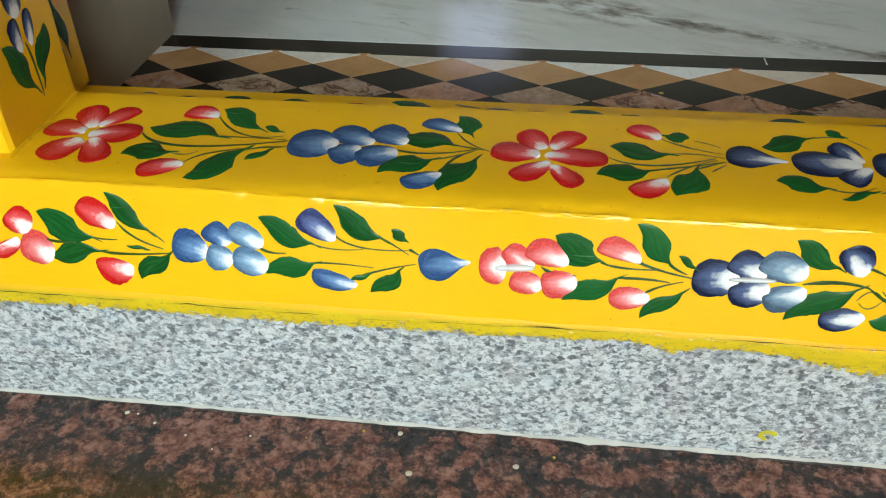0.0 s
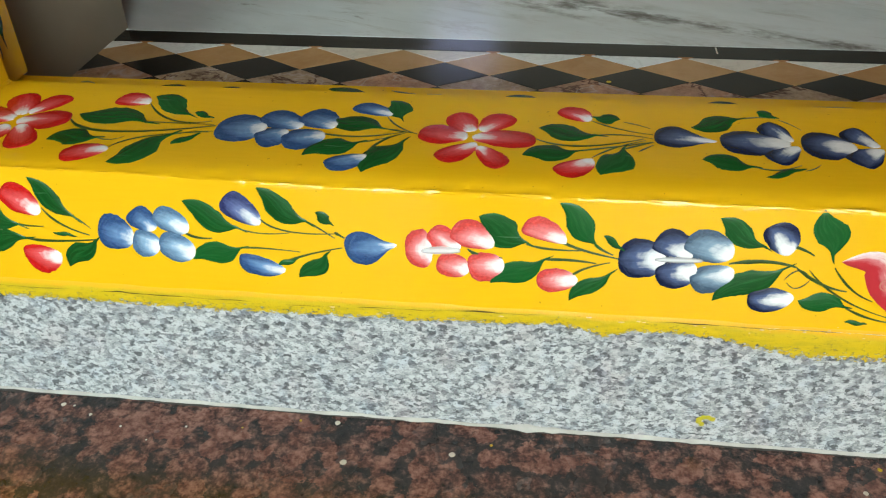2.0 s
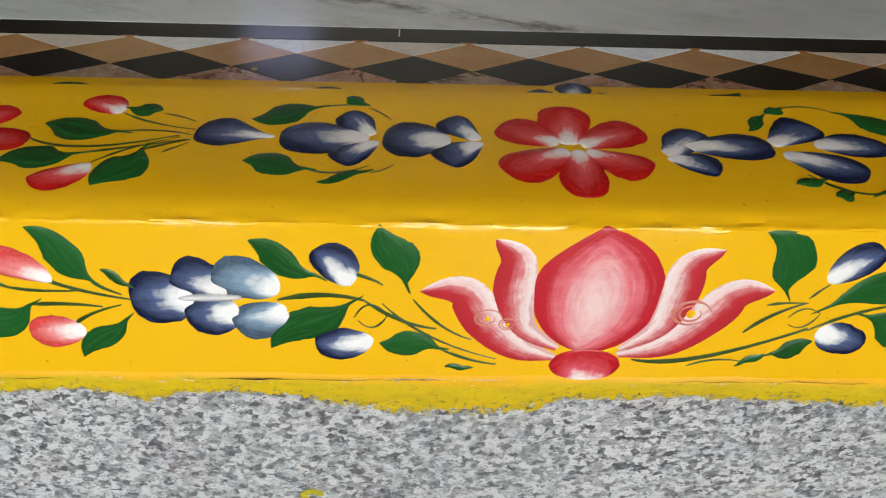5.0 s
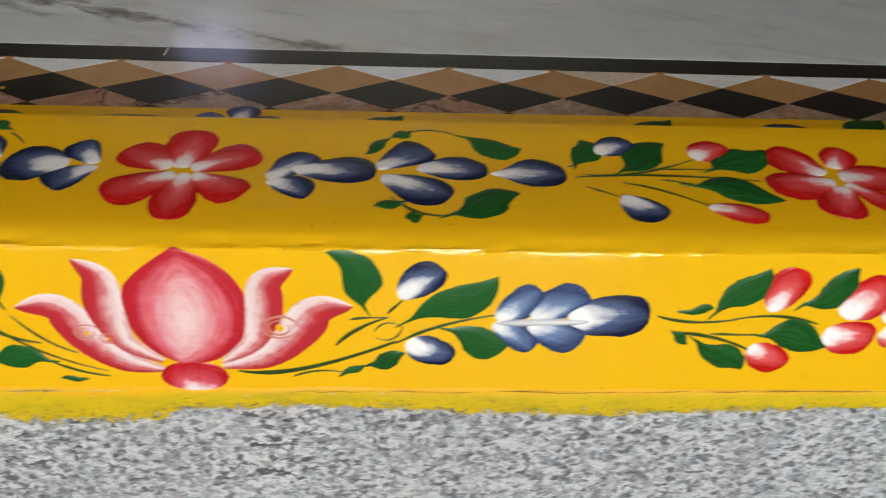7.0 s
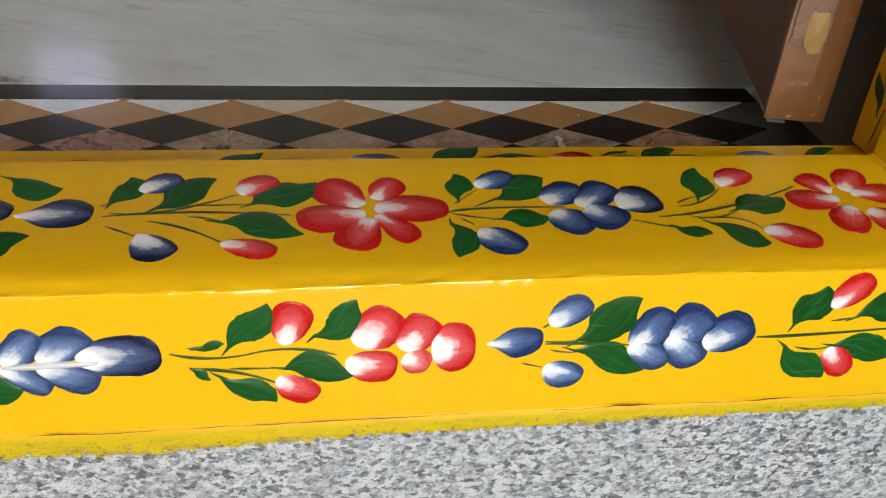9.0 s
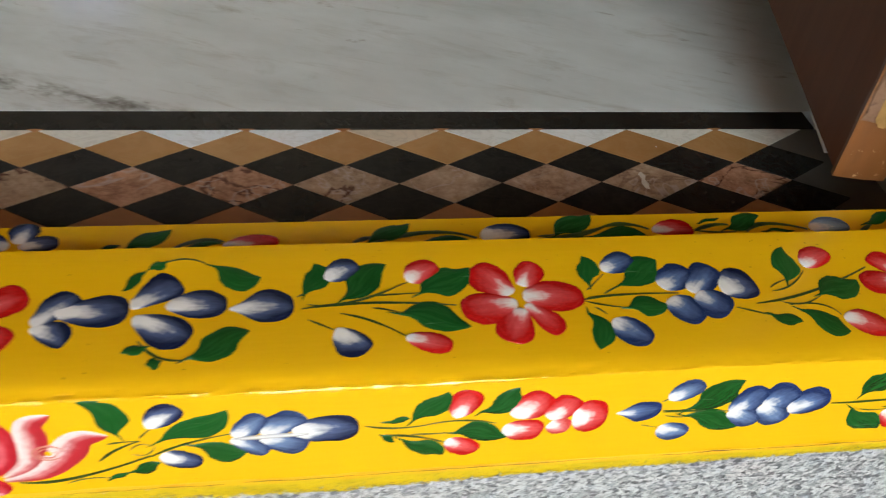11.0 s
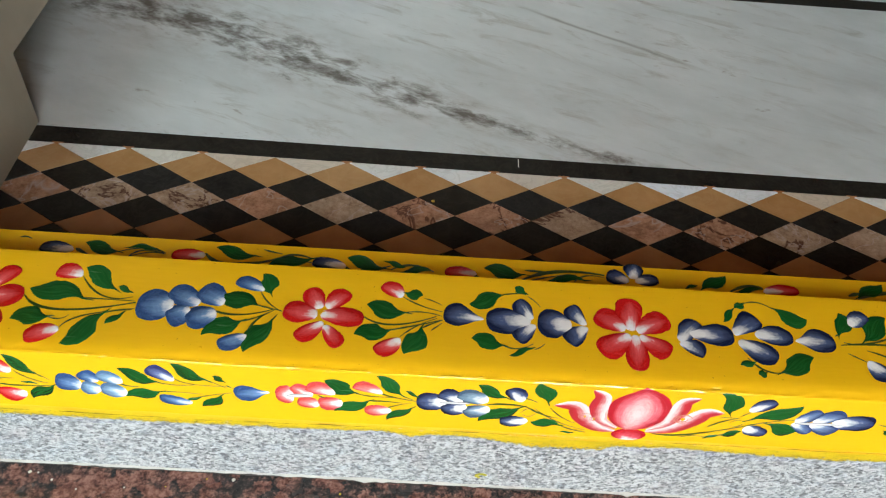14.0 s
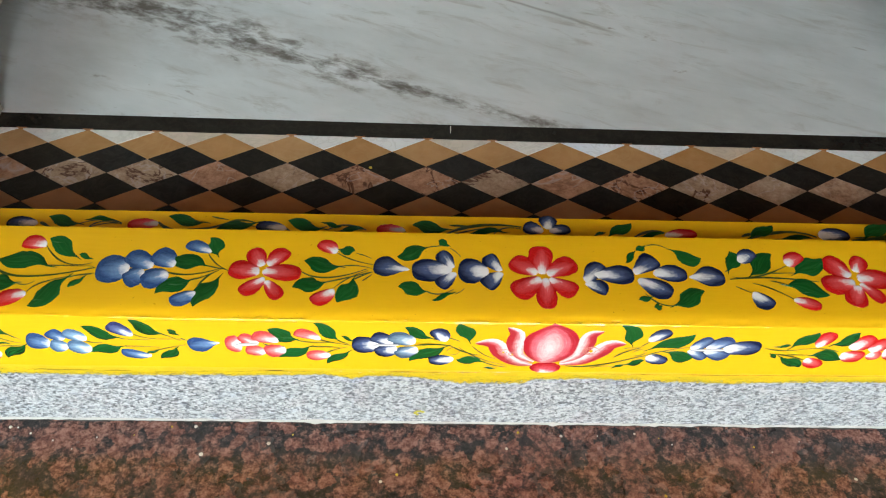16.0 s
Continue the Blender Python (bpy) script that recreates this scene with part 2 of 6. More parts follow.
def brown_marble():
    """Mottled brown stone; some tiles crossed by a few dark or pale veins."""
    m, n, l, b = material("brown_marble", 0.16, 0.5)
    info = n.new("ShaderNodeObjectInfo")
    r = info.outputs["Random"]
    shift = n.new("ShaderNodeVectorMath")
    shift.operation = "ADD"
    l.new(place(n, l), shift.inputs[0])
    l.new(calc(n, l, "MULTIPLY", r, 37.0), shift.inputs[1])
    p = shift.outputs[0]
    cloud = noise_tex(n, l, p, 70, 6, 0.68)
    fine = noise_tex(n, l, p, 320, 4, 0.7)
    t = calc(n, l, "ADD", calc(n, l, "MULTIPLY", cloud, 0.65), calc(n, l, "MULTIPLY", fine, 0.35))
    c = ramp(n, l, t, [(0.33, (0.20, 0.128, 0.084)), (0.48, (0.39, 0.275, 0.190)), (0.66, (0.58, 0.45, 0.335))])
    warm = mix(n, l, 1.0, c, (1.1, 0.80, 0.70), "MULTIPLY")
    c = mix(n, l, ramp(n, l, r, [(0.4, grey(0)), (0.6, grey(0.8))]), c, warm)
    lines = noise_tex(n, l, p, 13, 5, 0.6, 0.9)
    ridge = calc(n, l, "ABSOLUTE", calc(n, l, "SUBTRACT", lines, 0.5))
    some = ramp(n, l, calc(n, l, "FRACT", calc(n, l, "MULTIPLY", r, 7.3)), [(0.35, grey(0.1)), (0.5, grey(1))])
    c = mix(n, l, calc(n, l, "MULTIPLY", ramp(n, l, ridge, [(0.0, grey(0.9)), (0.008, grey(0.7)), (0.018, grey(0))]), some), c, (0.085, 0.030, 0.022))
    pale = noise_tex(n, l, p, 21, 3, 0.55, 1.2)
    pale = calc(n, l, "ABSOLUTE", calc(n, l, "SUBTRACT", pale, 0.56))
    other = ramp(n, l, calc(n, l, "FRACT", calc(n, l, "MULTIPLY", r, 11.9)), [(0.45, grey(0)), (0.6, grey(0.7))])
    c = mix(n, l, calc(n, l, "MULTIPLY", ramp(n, l, pale, [(0.0, grey(1)), (0.020, grey(0))]), other), c, (0.56, 0.46, 0.42))
    l.new(c, b.inputs["Base Color"])
    return m


def plaster(name, colour, scale=14.0, rough=0.7):
    m, n, l, b = material(name, rough, 0.3)
    p = place(n, l)
    a, f = noise_tex(n, l, p, scale, 5), noise_tex(n, l, p, 190, 3)
    dark = tuple(v * 0.78 for v in colour)
    c = mix(n, l, ramp(n, l, a, [(0.3, grey(0)), (0.72, grey(1))]), dark, colour)
    l.new(c, b.inputs["Base Color"])
    bump(n, l, b, f, 0.3, 0.001)
    return m


def varnished_wood():
    m, n, l, b = material("varnished_wood", 0.5, 0.18)
    p = place(n, l, (1, 1, 0.08))
    grain = noise_tex(n, l, p, 90, 6, 0.6, 0.8)
    wide = noise_tex(n, l, p, 14, 3)
    c = mix(n, l, grain, (0.105, 0.036, 0.014), (0.19, 0.070, 0.028))
    c = mix(n, l, ramp(n, l, wide, [(0.4, grey(0)), (0.7, grey(0.5))]), c, (0.17, 0.068, 0.030))
    l.new(c, b.inputs["Base Color"])
    bump(n, l, b, grain, 0.15, 0.0008)
    return m


def edge_wood():
    m, n, l, b = material("bare_edge_wood", 0.38, 0.5)
    p = place(n, l, (1, 1, 0.3))
    grain = noise_tex(n, l, p, 60, 6, 0.65, 0.5)
    chips = noise_tex(n, l, place(n, l), 120, 4, 0.7)
    c = mix(n, l, grain, (0.095, 0.034, 0.009), (0.235, 0.088, 0.024))
    c = mix(n, l, ramp(n, l, chips, [(0.62, grey(0)), (0.7, grey(0.7))]), c, (0.55, 0.36, 0.22))
    l.new(c, b.inputs["Base Color"])
    bump(n, l, b, chips, 0.4, 0.001)
    return m


def filler():
    m, n, l, b = material("wood_filler", 0.5, 0.4)
    p = place(n, l)
    a, f = noise_tex(n, l, p, 40, 5, 0.6), noise_tex(n, l, p, 130, 4, 0.7)
    c = mix(n, l, a, (0.135, 0.070, 0.044), (0.235, 0.135, 0.088))
    c = mix(n, l, ramp(n, l, f, [(0.70, grey(0)), (0.76, grey(0.6))]), c, (0.45, 0.32, 0.16))
    stain = noise_tex(n, l, p, 26, 3)
    c = mix(n, l, ramp(n, l, stain, [(0.60, grey(0)), (0.70, grey(0.4))]), c, (0.36, 0.22, 0.08))
    c = mix(n, l, ramp(n, l, f, [(0.30, grey(0.8)), (0.38, grey(0))]), c, (0.09, 0.045, 0.025))
    l.new(c, b.inputs["Base Color"])
    bump(n, l, b, f, 0.8, 0.003)
    return m


def brush_paint():
    """Two-tone brush strokes: pigment from the object's colour, white at the loaded end."""
    m, n, l, b = material("brush_paint", 0.22, 0.35)
    info = n.new("ShaderNodeObjectInfo")
    uv = n.new("ShaderNodeUVMap")
    xyz = n.new("ShaderNodeSeparateXYZ")
    l.new(uv.outputs[0], xyz.inputs[0])
    u, v = xyz.outputs[0], xyz.outputs[1]
    cmb = n.new("ShaderNodeCombineXYZ")
    l.new(calc(n, l, "MULTIPLY", u, 1.6), cmb.inputs[0])
    l.new(calc(n, l, "MULTIPLY", v, 11.0), cmb.inputs[1])
    l.new(calc(n, l, "MULTIPLY", info.outputs["Random"], 91.0), cmb.inputs[2])
    streak = noise_tex(n, l, cmb.outputs[0], 1.0, 4, 0.65)
    cm2 = n.new("ShaderNodeCombineXYZ")
    l.new(calc(n, l, "MULTIPLY", u, 3.0), cm2.inputs[0])
    l.new(calc(n, l, "MULTIPLY", v, 3.0), cm2.inputs[1])
    l.new(calc(n, l, "MULTIPLY", info.outputs["Random"], 47.0), cm2.inputs[2])
    cloud = noise_tex(n, l, cm2.outputs[0], 1.0, 3)
    side = calc(n, l, "ABSOLUTE", calc(n, l, "MULTIPLY_ADD", v, 2.0, -1.0))
    shell = n.new("ShaderNodeCombineXYZ")
    l.new(calc(n, l, "MULTIPLY", calc(n, l, "SUBTRACT", u, calc(n, l, "MULTIPLY", calc(n, l, "POWER", side, 2.0), -0.22)), 13.0), shell.inputs[0])
    l.new(calc(n, l, "MULTIPLY", v, 1.6), shell.inputs[1])
    l.new(calc(n, l, "MULTIPLY", info.outputs["Random"], 23.0), shell.inputs[2])
    arcs = noise_tex(n, l, shell.outputs[0], 1.0, 3, 0.6)
    reach = calc(n, l, "ADD", info.outputs["Alpha"], calc(n, l, "MULTIPLY", calc(n, l, "SUBTRACT", streak, 0.5), 0.20))
    reach = calc(n, l, "ADD", reach, calc(n, l, "MULTIPLY", calc(n, l, "SUBTRACT", cloud, 0.5), 0.4))
    reach = calc(n, l, "SUBTRACT", reach, calc(n, l, "MULTIPLY", calc(n, l, "POWER", side, 2.0), calc(n, l, "MULTIPLY", calc(n, l, "MULTIPLY", u, 2.6, clamp=True), 0.62)))
    gap = calc(n, l, "ADD", calc(n, l, "SUBTRACT", u, reach), calc(n, l, "MULTIPLY", calc(n, l, "SUBTRACT", arcs, 0.5), 0.20))
    white = ramp(n, l, calc(n, l, "ADD", gap, 0.5), [(0.31, grey(1)), (0.44, grey(0.82)), (0.56, grey(0.52)), (0.70, grey(0.25)), (0.92, grey(0))])
    tone = mix(n, l, streak, (0.8, 0.8, 0.8), (1.15, 1.15, 1.15))
    pigment = mix(n, l, 1.0, info.outputs["Color"], tone, "MULTIPLY")
    soft = n.new("ShaderNodeGamma")
    soft.inputs[1].default_value = 0.62
    l.new(info.outputs["Color"], soft.inputs[0])
    light = soft.outputs[0]
    pigment = mix(n, l, ramp(n, l, streak, [(0.6, grey(0)), (0.8, grey(0.22))]), pigment, light)
    pigment = mix(n, l, ramp(n, l, arcs, [(0.52, grey(0)), (0.68, grey(0.30))]), pigment, light)
    dry = noise_tex(n, l, place(n, l), 700, 3, 0.7)
    pigment = mix(n, l, 1.0, pigment, ramp(n, l, dry, [(0.3, grey(0.72)), (0.7, grey(1.2))]), "MULTIPLY")
    end = calc(n, l, "MAXIMUM", calc(n, l, "MULTIPLY_ADD", u, 4.0, -3.0), calc(n, l, "MULTIPLY_ADD", side, 3.2, -2.3), clamp=True)
    pool = ramp(n, l, calc(n, l, "MULTIPLY", end, ramp(n, l, cloud, [(0.35, grey(0.2)), (0.65, grey(1))])), [(0.1, grey(1)), (0.9, grey(0.62))])
    pigment = mix(n, l, 1.0, pigment, pool, "MULTIPLY")
    mid = n.new("ShaderNodeGamma")
    mid.inputs[1].default_value = 0.52
    l.new(info.outputs["Color"], mid.inputs[0])
    c = mix(n, l, calc(n, l, "MULTIPLY", white, 2.0, clamp=True), pigment, mix(n, l, 1.0, mid.outputs[0], (0.94, 1.05, 1.15), "MULTIPLY"))
    c = mix(n, l, calc(n, l, "MULTIPLY", calc(n, l, "MULTIPLY_ADD", white, 2.0, -1.0, clamp=True), 0.95), c, (0.85, 0.87, 0.90))
    frayed = calc(n, l, "ADD", u, calc(n, l, "MULTIPLY", calc(n, l, "SUBTRACT", streak, 0.5), 0.5))
    c = mix(n, l, ramp(n, l, frayed, [(0.0, grey(1)), (0.07, grey(0))]), c, YELLOW)
    l.new(c, b.inputs["Base Color"])
    bump(n, l, b, calc(n, l, "ADD", streak, arcs), 0.16, 0.0005)
    return m


def smear_paint():
    """A wet white stroke dragged thin over the colours below it."""
    m, n, l, b = material("white_smear_paint", 0.28, 0.5)
    uv = n.new("ShaderNodeUVMap")
    xyz = n.new("ShaderNodeSeparateXYZ")
    l.new(uv.outputs[0], xyz.inputs[0])
    u, v = xyz.outputs[0], xyz.outputs[1]
    mp = n.new("ShaderNodeMapping")
    mp.inputs["Scale"].default_value = (2.0, 7, 1)
    l.new(uv.outputs[0], mp.inputs[0])
    streak = noise_tex(n, l, mp.outputs[0], 1.0, 4, 0.65)
    side = calc(n, l, "ABSOLUTE", calc(n, l, "MULTIPLY_ADD", v, 2.0, -1.0))
    ends = calc(n, l, "ABSOLUTE", calc(n, l, "MULTIPLY_ADD", u, 2.0, -1.0))
    body = calc(n, l, "SUBTRACT", 1.0, calc(n, l, "MAXIMUM", side, calc(n, l, "POWER", ends, 3.0)))
    body = calc(n, l, "ADD", body, calc(n, l, "MULTIPLY", calc(n, l, "SUBTRACT", streak, 0.5), 0.5))
    l.new(ramp(n, l, body, [(0.15, grey(0)), (0.95, grey(0.85))]), b.inputs["Alpha"])
    l.new(mix(n, l, streak, (0.66, 0.68, 0.73), (0.80, 0.82, 0.86)), b.inputs["Base Color"])
    return m


def leaf_paint():
    m, n, l, b = material("green_leaf_paint", 0.27, 0.38)
    info = n.new("ShaderNodeObjectInfo")
    uv = n.new("ShaderNodeUVMap")
    mp = n.new("ShaderNodeMapping")
    mp.inputs["Scale"].default_value = (2.5, 9, 1)
    l.new(uv.outputs[0], mp.inputs[0])
    cmb = n.new("ShaderNodeVectorMath")
    cmb.operation = "ADD"
    l.new(mp.outputs[0], cmb.inputs[0])
    l.new(calc(n, l, "MULTIPLY", info.outputs["Random"], 61.0), cmb.inputs[1])
    streak = noise_tex(n, l, cmb.outputs[0], 1.0, 5, 0.65)
    base = mix(n, l, info.outputs["Random"], (0.008, 0.056, 0.009), (0.011, 0.086, 0.016))
    c = mix(n, l, ramp(n, l, streak, [(0.45, grey(0)), (0.75, grey(1))]), base, (0.022, 0.122, 0.028))
    c = mix(n, l, ramp(n, l, streak, [(0.74, grey(0)), (0.85, grey(0.4))]), c, (0.30, 0.30, 0.03))
    scuff = noise_tex(n, l, place(n, l, (34, 330, 330)), 1.0, 3, 0.6)
    c = mix(n, l, ramp(n, l, scuff, [(0.66, grey(0)), (0.72, grey(0.4))]), c, (0.10, 0.22, 0.11))
    l.new(c, b.inputs["Base Color"])
    bump(n, l, b, streak, 0.25, 0.0006)
    return m


def stem_paint():
    m, n, l, b = material("stem_paint", 0.3, 0.5)
    f = noise_tex(n, l, place(n, l), 150, 4, 0.65)
    l.new(mix(n, l, ramp(n, l, f, [(0.35, grey(0)), (0.75, grey(1))]), (0.012, 0.046, 0.007), (0.050, 0.092, 0.012)), b.inputs["Base Color"])
    return m


def petal_grain(n, l, along_scale, across_scale):
    """Broken dry-brush grain in the petal's own directions."""
    uv = n.new("ShaderNodeUVMap")
    mp = n.new("ShaderNodeMapping")
    mp.inputs["Scale"].default_value = (along_scale, across_scale, 1)
    l.new(uv.outputs[0], mp.inputs[0])
    return uv.outputs[0], noise_tex(n, l, mp.outputs[0], 1.0, 5, 0.68, 0.4)


def lotus_paint(name, edge, middle, pale, reach):
    """Petal shading from a saturated rim to a pale heart, laid in rings of strokes and scratched across."""
    m, n, l, b = material(name, 0.28, 0.5)
    uv, scratch = petal_grain(n, l, 30, 2.2)
    xyz = n.new("ShaderNodeSeparateXYZ")
    l.new(uv, xyz.inputs[0])
    u, v = xyz.outputs[0], xyz.outputs[1]
    du = calc(n, l, "MULTIPLY", calc(n, l, "SUBTRACT", u, reach), 1.75)
    dv = calc(n, l, "MULTIPLY_ADD", v, 2.0, -1.0)
    d = calc(n, l, "SQRT", calc(n, l, "ADD", calc(n, l, "POWER", du, 2.0), calc(n, l, "POWER", dv, 2.0)))
    ring = n.new("ShaderNodeCombineXYZ")
    l.new(calc(n, l, "MULTIPLY", d, 11.0), ring.inputs[0])
    l.new(calc(n, l, "ARCTAN2", dv, du), ring.inputs[1])
    arcs = noise_tex(n, l, ring.outputs[0], 1.0, 4, 0.65, 0.2)
    mottle = noise_tex(n, l, place(n, l), 160, 4, 0.65)
    d = calc(n, l, "ADD", d, calc(n, l, "MULTIPLY", calc(n, l, "SUBTRACT", arcs, 0.5), 0.55))
    d = calc(n, l, "ADD", d, calc(n, l, "MULTIPLY", calc(n, l, "SUBTRACT", scratch, 0.5), 0.22))
    d = calc(n, l, "ADD", d, calc(n, l, "MULTIPLY", calc(n, l, "SUBTRACT", mottle, 0.5), 0.25))
    c = ramp(n, l, d, [(0.08, pale), (0.34, tuple(0.55 * p + 0.45 * q for p, q in zip(pale, middle))), (0.60, middle), (0.86, edge)])
    c = mix(n, l, ramp(n, l, scratch, [(0.70, grey(0)), (0.76, grey(0.35))]), c, pale)
    l.new(c, b.inputs["Base Color"])
    bump(n, l, b, arcs, 0.25, 0.0006)
    return m


def side_petal_paint(flip):
    """White along the inner edge, broken into crimson toward the outer edge and the tip."""
    m, n, l, b = material("lotus_side_petal_paint", 0.28, 0.5)
    uv, streak = petal_grain(n, l, 3.0, 13)
    xyz = n.new("ShaderNodeSeparateXYZ")
    l.new(uv, xyz.inputs[0])
    across = calc(n, l, "SUBTRACT", 1.0, xyz.outputs[1]) if flip else xyz.outputs[1]
    mottle = noise_tex(n, l, place(n, l), 190, 4, 0.7)
    d = calc(n, l, "ADD", across, calc(n, l, "MULTIPLY", calc(n, l, "SUBTRACT", streak, 0.5), 0.55))
    d = calc(n, l, "ADD", d, calc(n, l, "MULTIPLY", calc(n, l, "SUBTRACT", mottle, 0.5), 0.45))
    d = calc(n, l, "ADD", d, calc(n, l, "MULTIPLY", calc(n, l, "SUBTRACT", xyz.outputs[0], 0.5), 0.42))
    c = ramp(n, l, d, [(0.0, (0.62, 0.36, 0.37)), (0.12, (0.77, 0.68, 0.69)), (0.30, (0.73, 0.55, 0.57)), (0.48, (0.58, 0.18, 0.20)), (0.72, (0.44, 0.022, 0.036))])
    l.new(c, b.inputs["Base Color"])
    bump(n, l, b, streak, 0.2, 0.0005)
    return m


def plain(name, colour, rough=0.4):
    m, n, l, b = material(name, rough)
    f = noise_tex(n, l, place(n, l), 90, 3)
    l.new(mix(n, l, f, tuple(v * 0.8 for v in colour), colour), b.inputs["Base Color"])
    return m


ENAMEL, THIN = yellow_enamel(), dirty_yellow()
GREY_G, RED_G, MARBLE = grey_granite(), red_granite(), white_marble()
OCHRE = stone_tile("ochre_stone", (0.42, 0.235, 0.096), (0.52, 0.31, 0.14), (0.58, 0.40, 0.21), 0.12, 30)
BLACK = stone_tile("black_stone", (0.017, 0.0155, 0.015), (0.029, 0.027, 0.025), (0.07, 0.06, 0.055), 0.12)
BROWN = brown_marble()
RUST = stone_tile("rust_stone", (0.36, 0.17, 0.078), (0.45, 0.22, 0.10), (0.36, 0.18, 0.08), 0.06)
WHITE_T = stone_tile("white_stone", (0.76, 0.78, 0.81), (0.84, 0.86, 0.89), (0.45, 0.45, 0.45), 0.25)
GROUT = plaster("pale_grout", (0.52, 0.515, 0.50), 70)
CEMENT = plaster("grey_cement", (0.13, 0.115, 0.10), 18)
PLASTER_IN = plaster("inner_plaster", (0.36, 0.325, 0.265), 8)
PLASTER_OUT = plaster("outer_plaster", (0.60, 0.41, 0.21), 8)
CEILING_P = plaster("ceiling_paint", (0.74, 0.73, 0.71), 8)
ROOM_P = plaster("room_wall_paint", (0.42, 0.40, 0.36), 8)
# invented orange, picked for the warm light it bounces down
BOUNCE_P = plaster("warm_bounce_paint", (0.86, 0.29, 0.05), 8)
WOOD, EDGE_WOOD, FILLER = varnished_wood(), edge_wood(), filler()
BRUSH, LEAF, STEM, SMEAR = brush_paint(), leaf_paint(), stem_paint(), smear_paint()
LOTUS = lotus_paint("lotus_heart_paint", (0.45, 0.013, 0.028), (0.63, 0.125, 0.165), (0.78, 0.57, 0.59), 0.40)
SIDE_L, SIDE_R = side_petal_paint(False), side_petal_paint(True)
CURL = plain("swirled_pink_paint", (0.58, 0.22, 0.17), 0.3)
CRACK = plain("crack_shadow_dirt", (0.05, 0.035, 0.008), 0.8)


# ---- building helpers ----
def part(name, bm, mat, parent=None, label="", smooth=False):
    me = bpy.data.meshes.new(name)
    bm.normal_update()
    bm.to_mesh(me)
    bm.free()
    me.materials.append(mat)
    if smooth:
        me.polygons.foreach_set("use_smooth", [True] * len(me.polygons))
        me.set_sharp_from_angle(angle=radians(38))
    ob = new(name, me)
    ob.parent = parent
    if label:
        tagged(ob, label)
    return ob


def box(x0, y0, z0, x1, y1, z1, bevel=0.0, bm=None):
    own = bm or bmesh.new()
    r = bmesh.ops.create_cube(own, size=1, matrix=Matrix.LocRotScale(((x0 + x1) / 2, (y0 + y1) / 2, (z0 + z1) / 2), None, (x1 - x0, y1 - y0, z1 - z0)))
    if bevel:
        edges = {e for v in r["verts"] for e in v.link_edges}
        bmesh.ops.bevel(own, geom=list(edges), offset=bevel, segments=2, affect="EDGES")
    return own


def thing(name, label, category, kind="", group=""):
    return tagged(new(name), label, category, group, kind)


def extruded(profile, xs, bend=None):
    """A bar along x with a closed y-z profile; bend shifts each point a little."""
    bm = bmesh.new()
    rings = []
    for x in xs:
        ring = []
        for i, (y, z) in enumerate(profile):
            dy, dz = bend(x, y, z, i) if bend else (0, 0)
            ring.append(bm.verts.new((x, y + dy, z + dz)))
        rings.append(ring)
    k = len(profile)
    for a, b in zip(rings, rings[1:]):
        for i in range(k):
            bm.faces.new((a[i], a[(i + 1) % k], b[(i + 1) % k], b[i]))
    bm.faces.new(rings[0][::-1])
    bm.faces.new(rings[-1])
    bmesh.ops.recalc_face_normals(bm, faces=bm.faces)
    return bm


# ---- the setting ----
TOP, LEDGE, TILE = 0.167, 0.1575, 0.1162
LEFT, RIGHT = -0.529, 0.534
ROOM_L, ROOM_R, ROOM_B, ROOM_H = -1.9, 1.9, 2.08, 2.75

# unseen ground, made pale so it reflects light up under the porch
ground = tagged(part("ground", box(-60, -60, -0.5, 60, 60, -0.16), plaster("bare_ground", (0.56, 0.53, 0.42), 3), None), "unseen pale yard that reflects sun up to the porch ceiling", "ground", kind="structure")
porch = tagged(part("floor_porch", box(-2.2, -2.4, -0.15, 2.2, 0.004, 0.0), RED_G), "polished dark red and black granite porch floor", "floor", kind="structure")

wall_out = bmesh.new()
box(-2.2, 0.06, 0.0, -0.655, 0.32, 2.9, bm=wall_out)
box(0.655, 0.06, 0.0, 2.2, 0.32, 2.9, bm=wall_out)
box(-0.655, 0.06, 2.25, 0.655, 0.32, 2.9, bm=wall_out)
tagged(part("wall_south", wall_out, PLASTER_OUT), "ochre plastered house wall round the doorway", "wall", kind="structure")

# porch sides out of view, their colours invented to warm the bounced light
sides = bmesh.new()
box(-1.35, -2.3, 0.002, -1.2, 0.058, 2.915, bm=sides)
tagged(part("wall_porch_west", sides, PLASTER_OUT), "unseen ochre side wall added to bounce warm light", "wall", kind="structure")
# added pier out of view; it blocks sun to darken the threshold's middle
tagged(part("wall_porch_pier", box(-0.58, -2.3, 0.002, -0.12, -2.12, 2.915), PLASTER_OUT), "unseen ochre pier added to shade the middle of the threshold", "wall", kind="structure")
tagged(part("wall_porch_east", box(0.92, -2.3, 0.002, 1.07, 0.058, 2.915), plaster("brown_wall_paint", (0.42, 0.22, 0.09), 8)), "unseen brown side wall added to tint the bounced light", "wall", kind="structure")

reveal = bmesh.new()
box(-0.655, 0.134, 0.05, -0.567, 0.316, 2.25, bm=reveal)
box(-0.70, 0.316, 0.198, -0.567, 0.72, 2.25, bm=reveal)
box(0.585, 0.134, 0.05, 0.655, 0.30, 2.25, bm=reveal)
tagged(part("wall_reveal", reveal, PLASTER_IN), "dull grey plaster reveal beside the door frame", "wall", kind="structure")

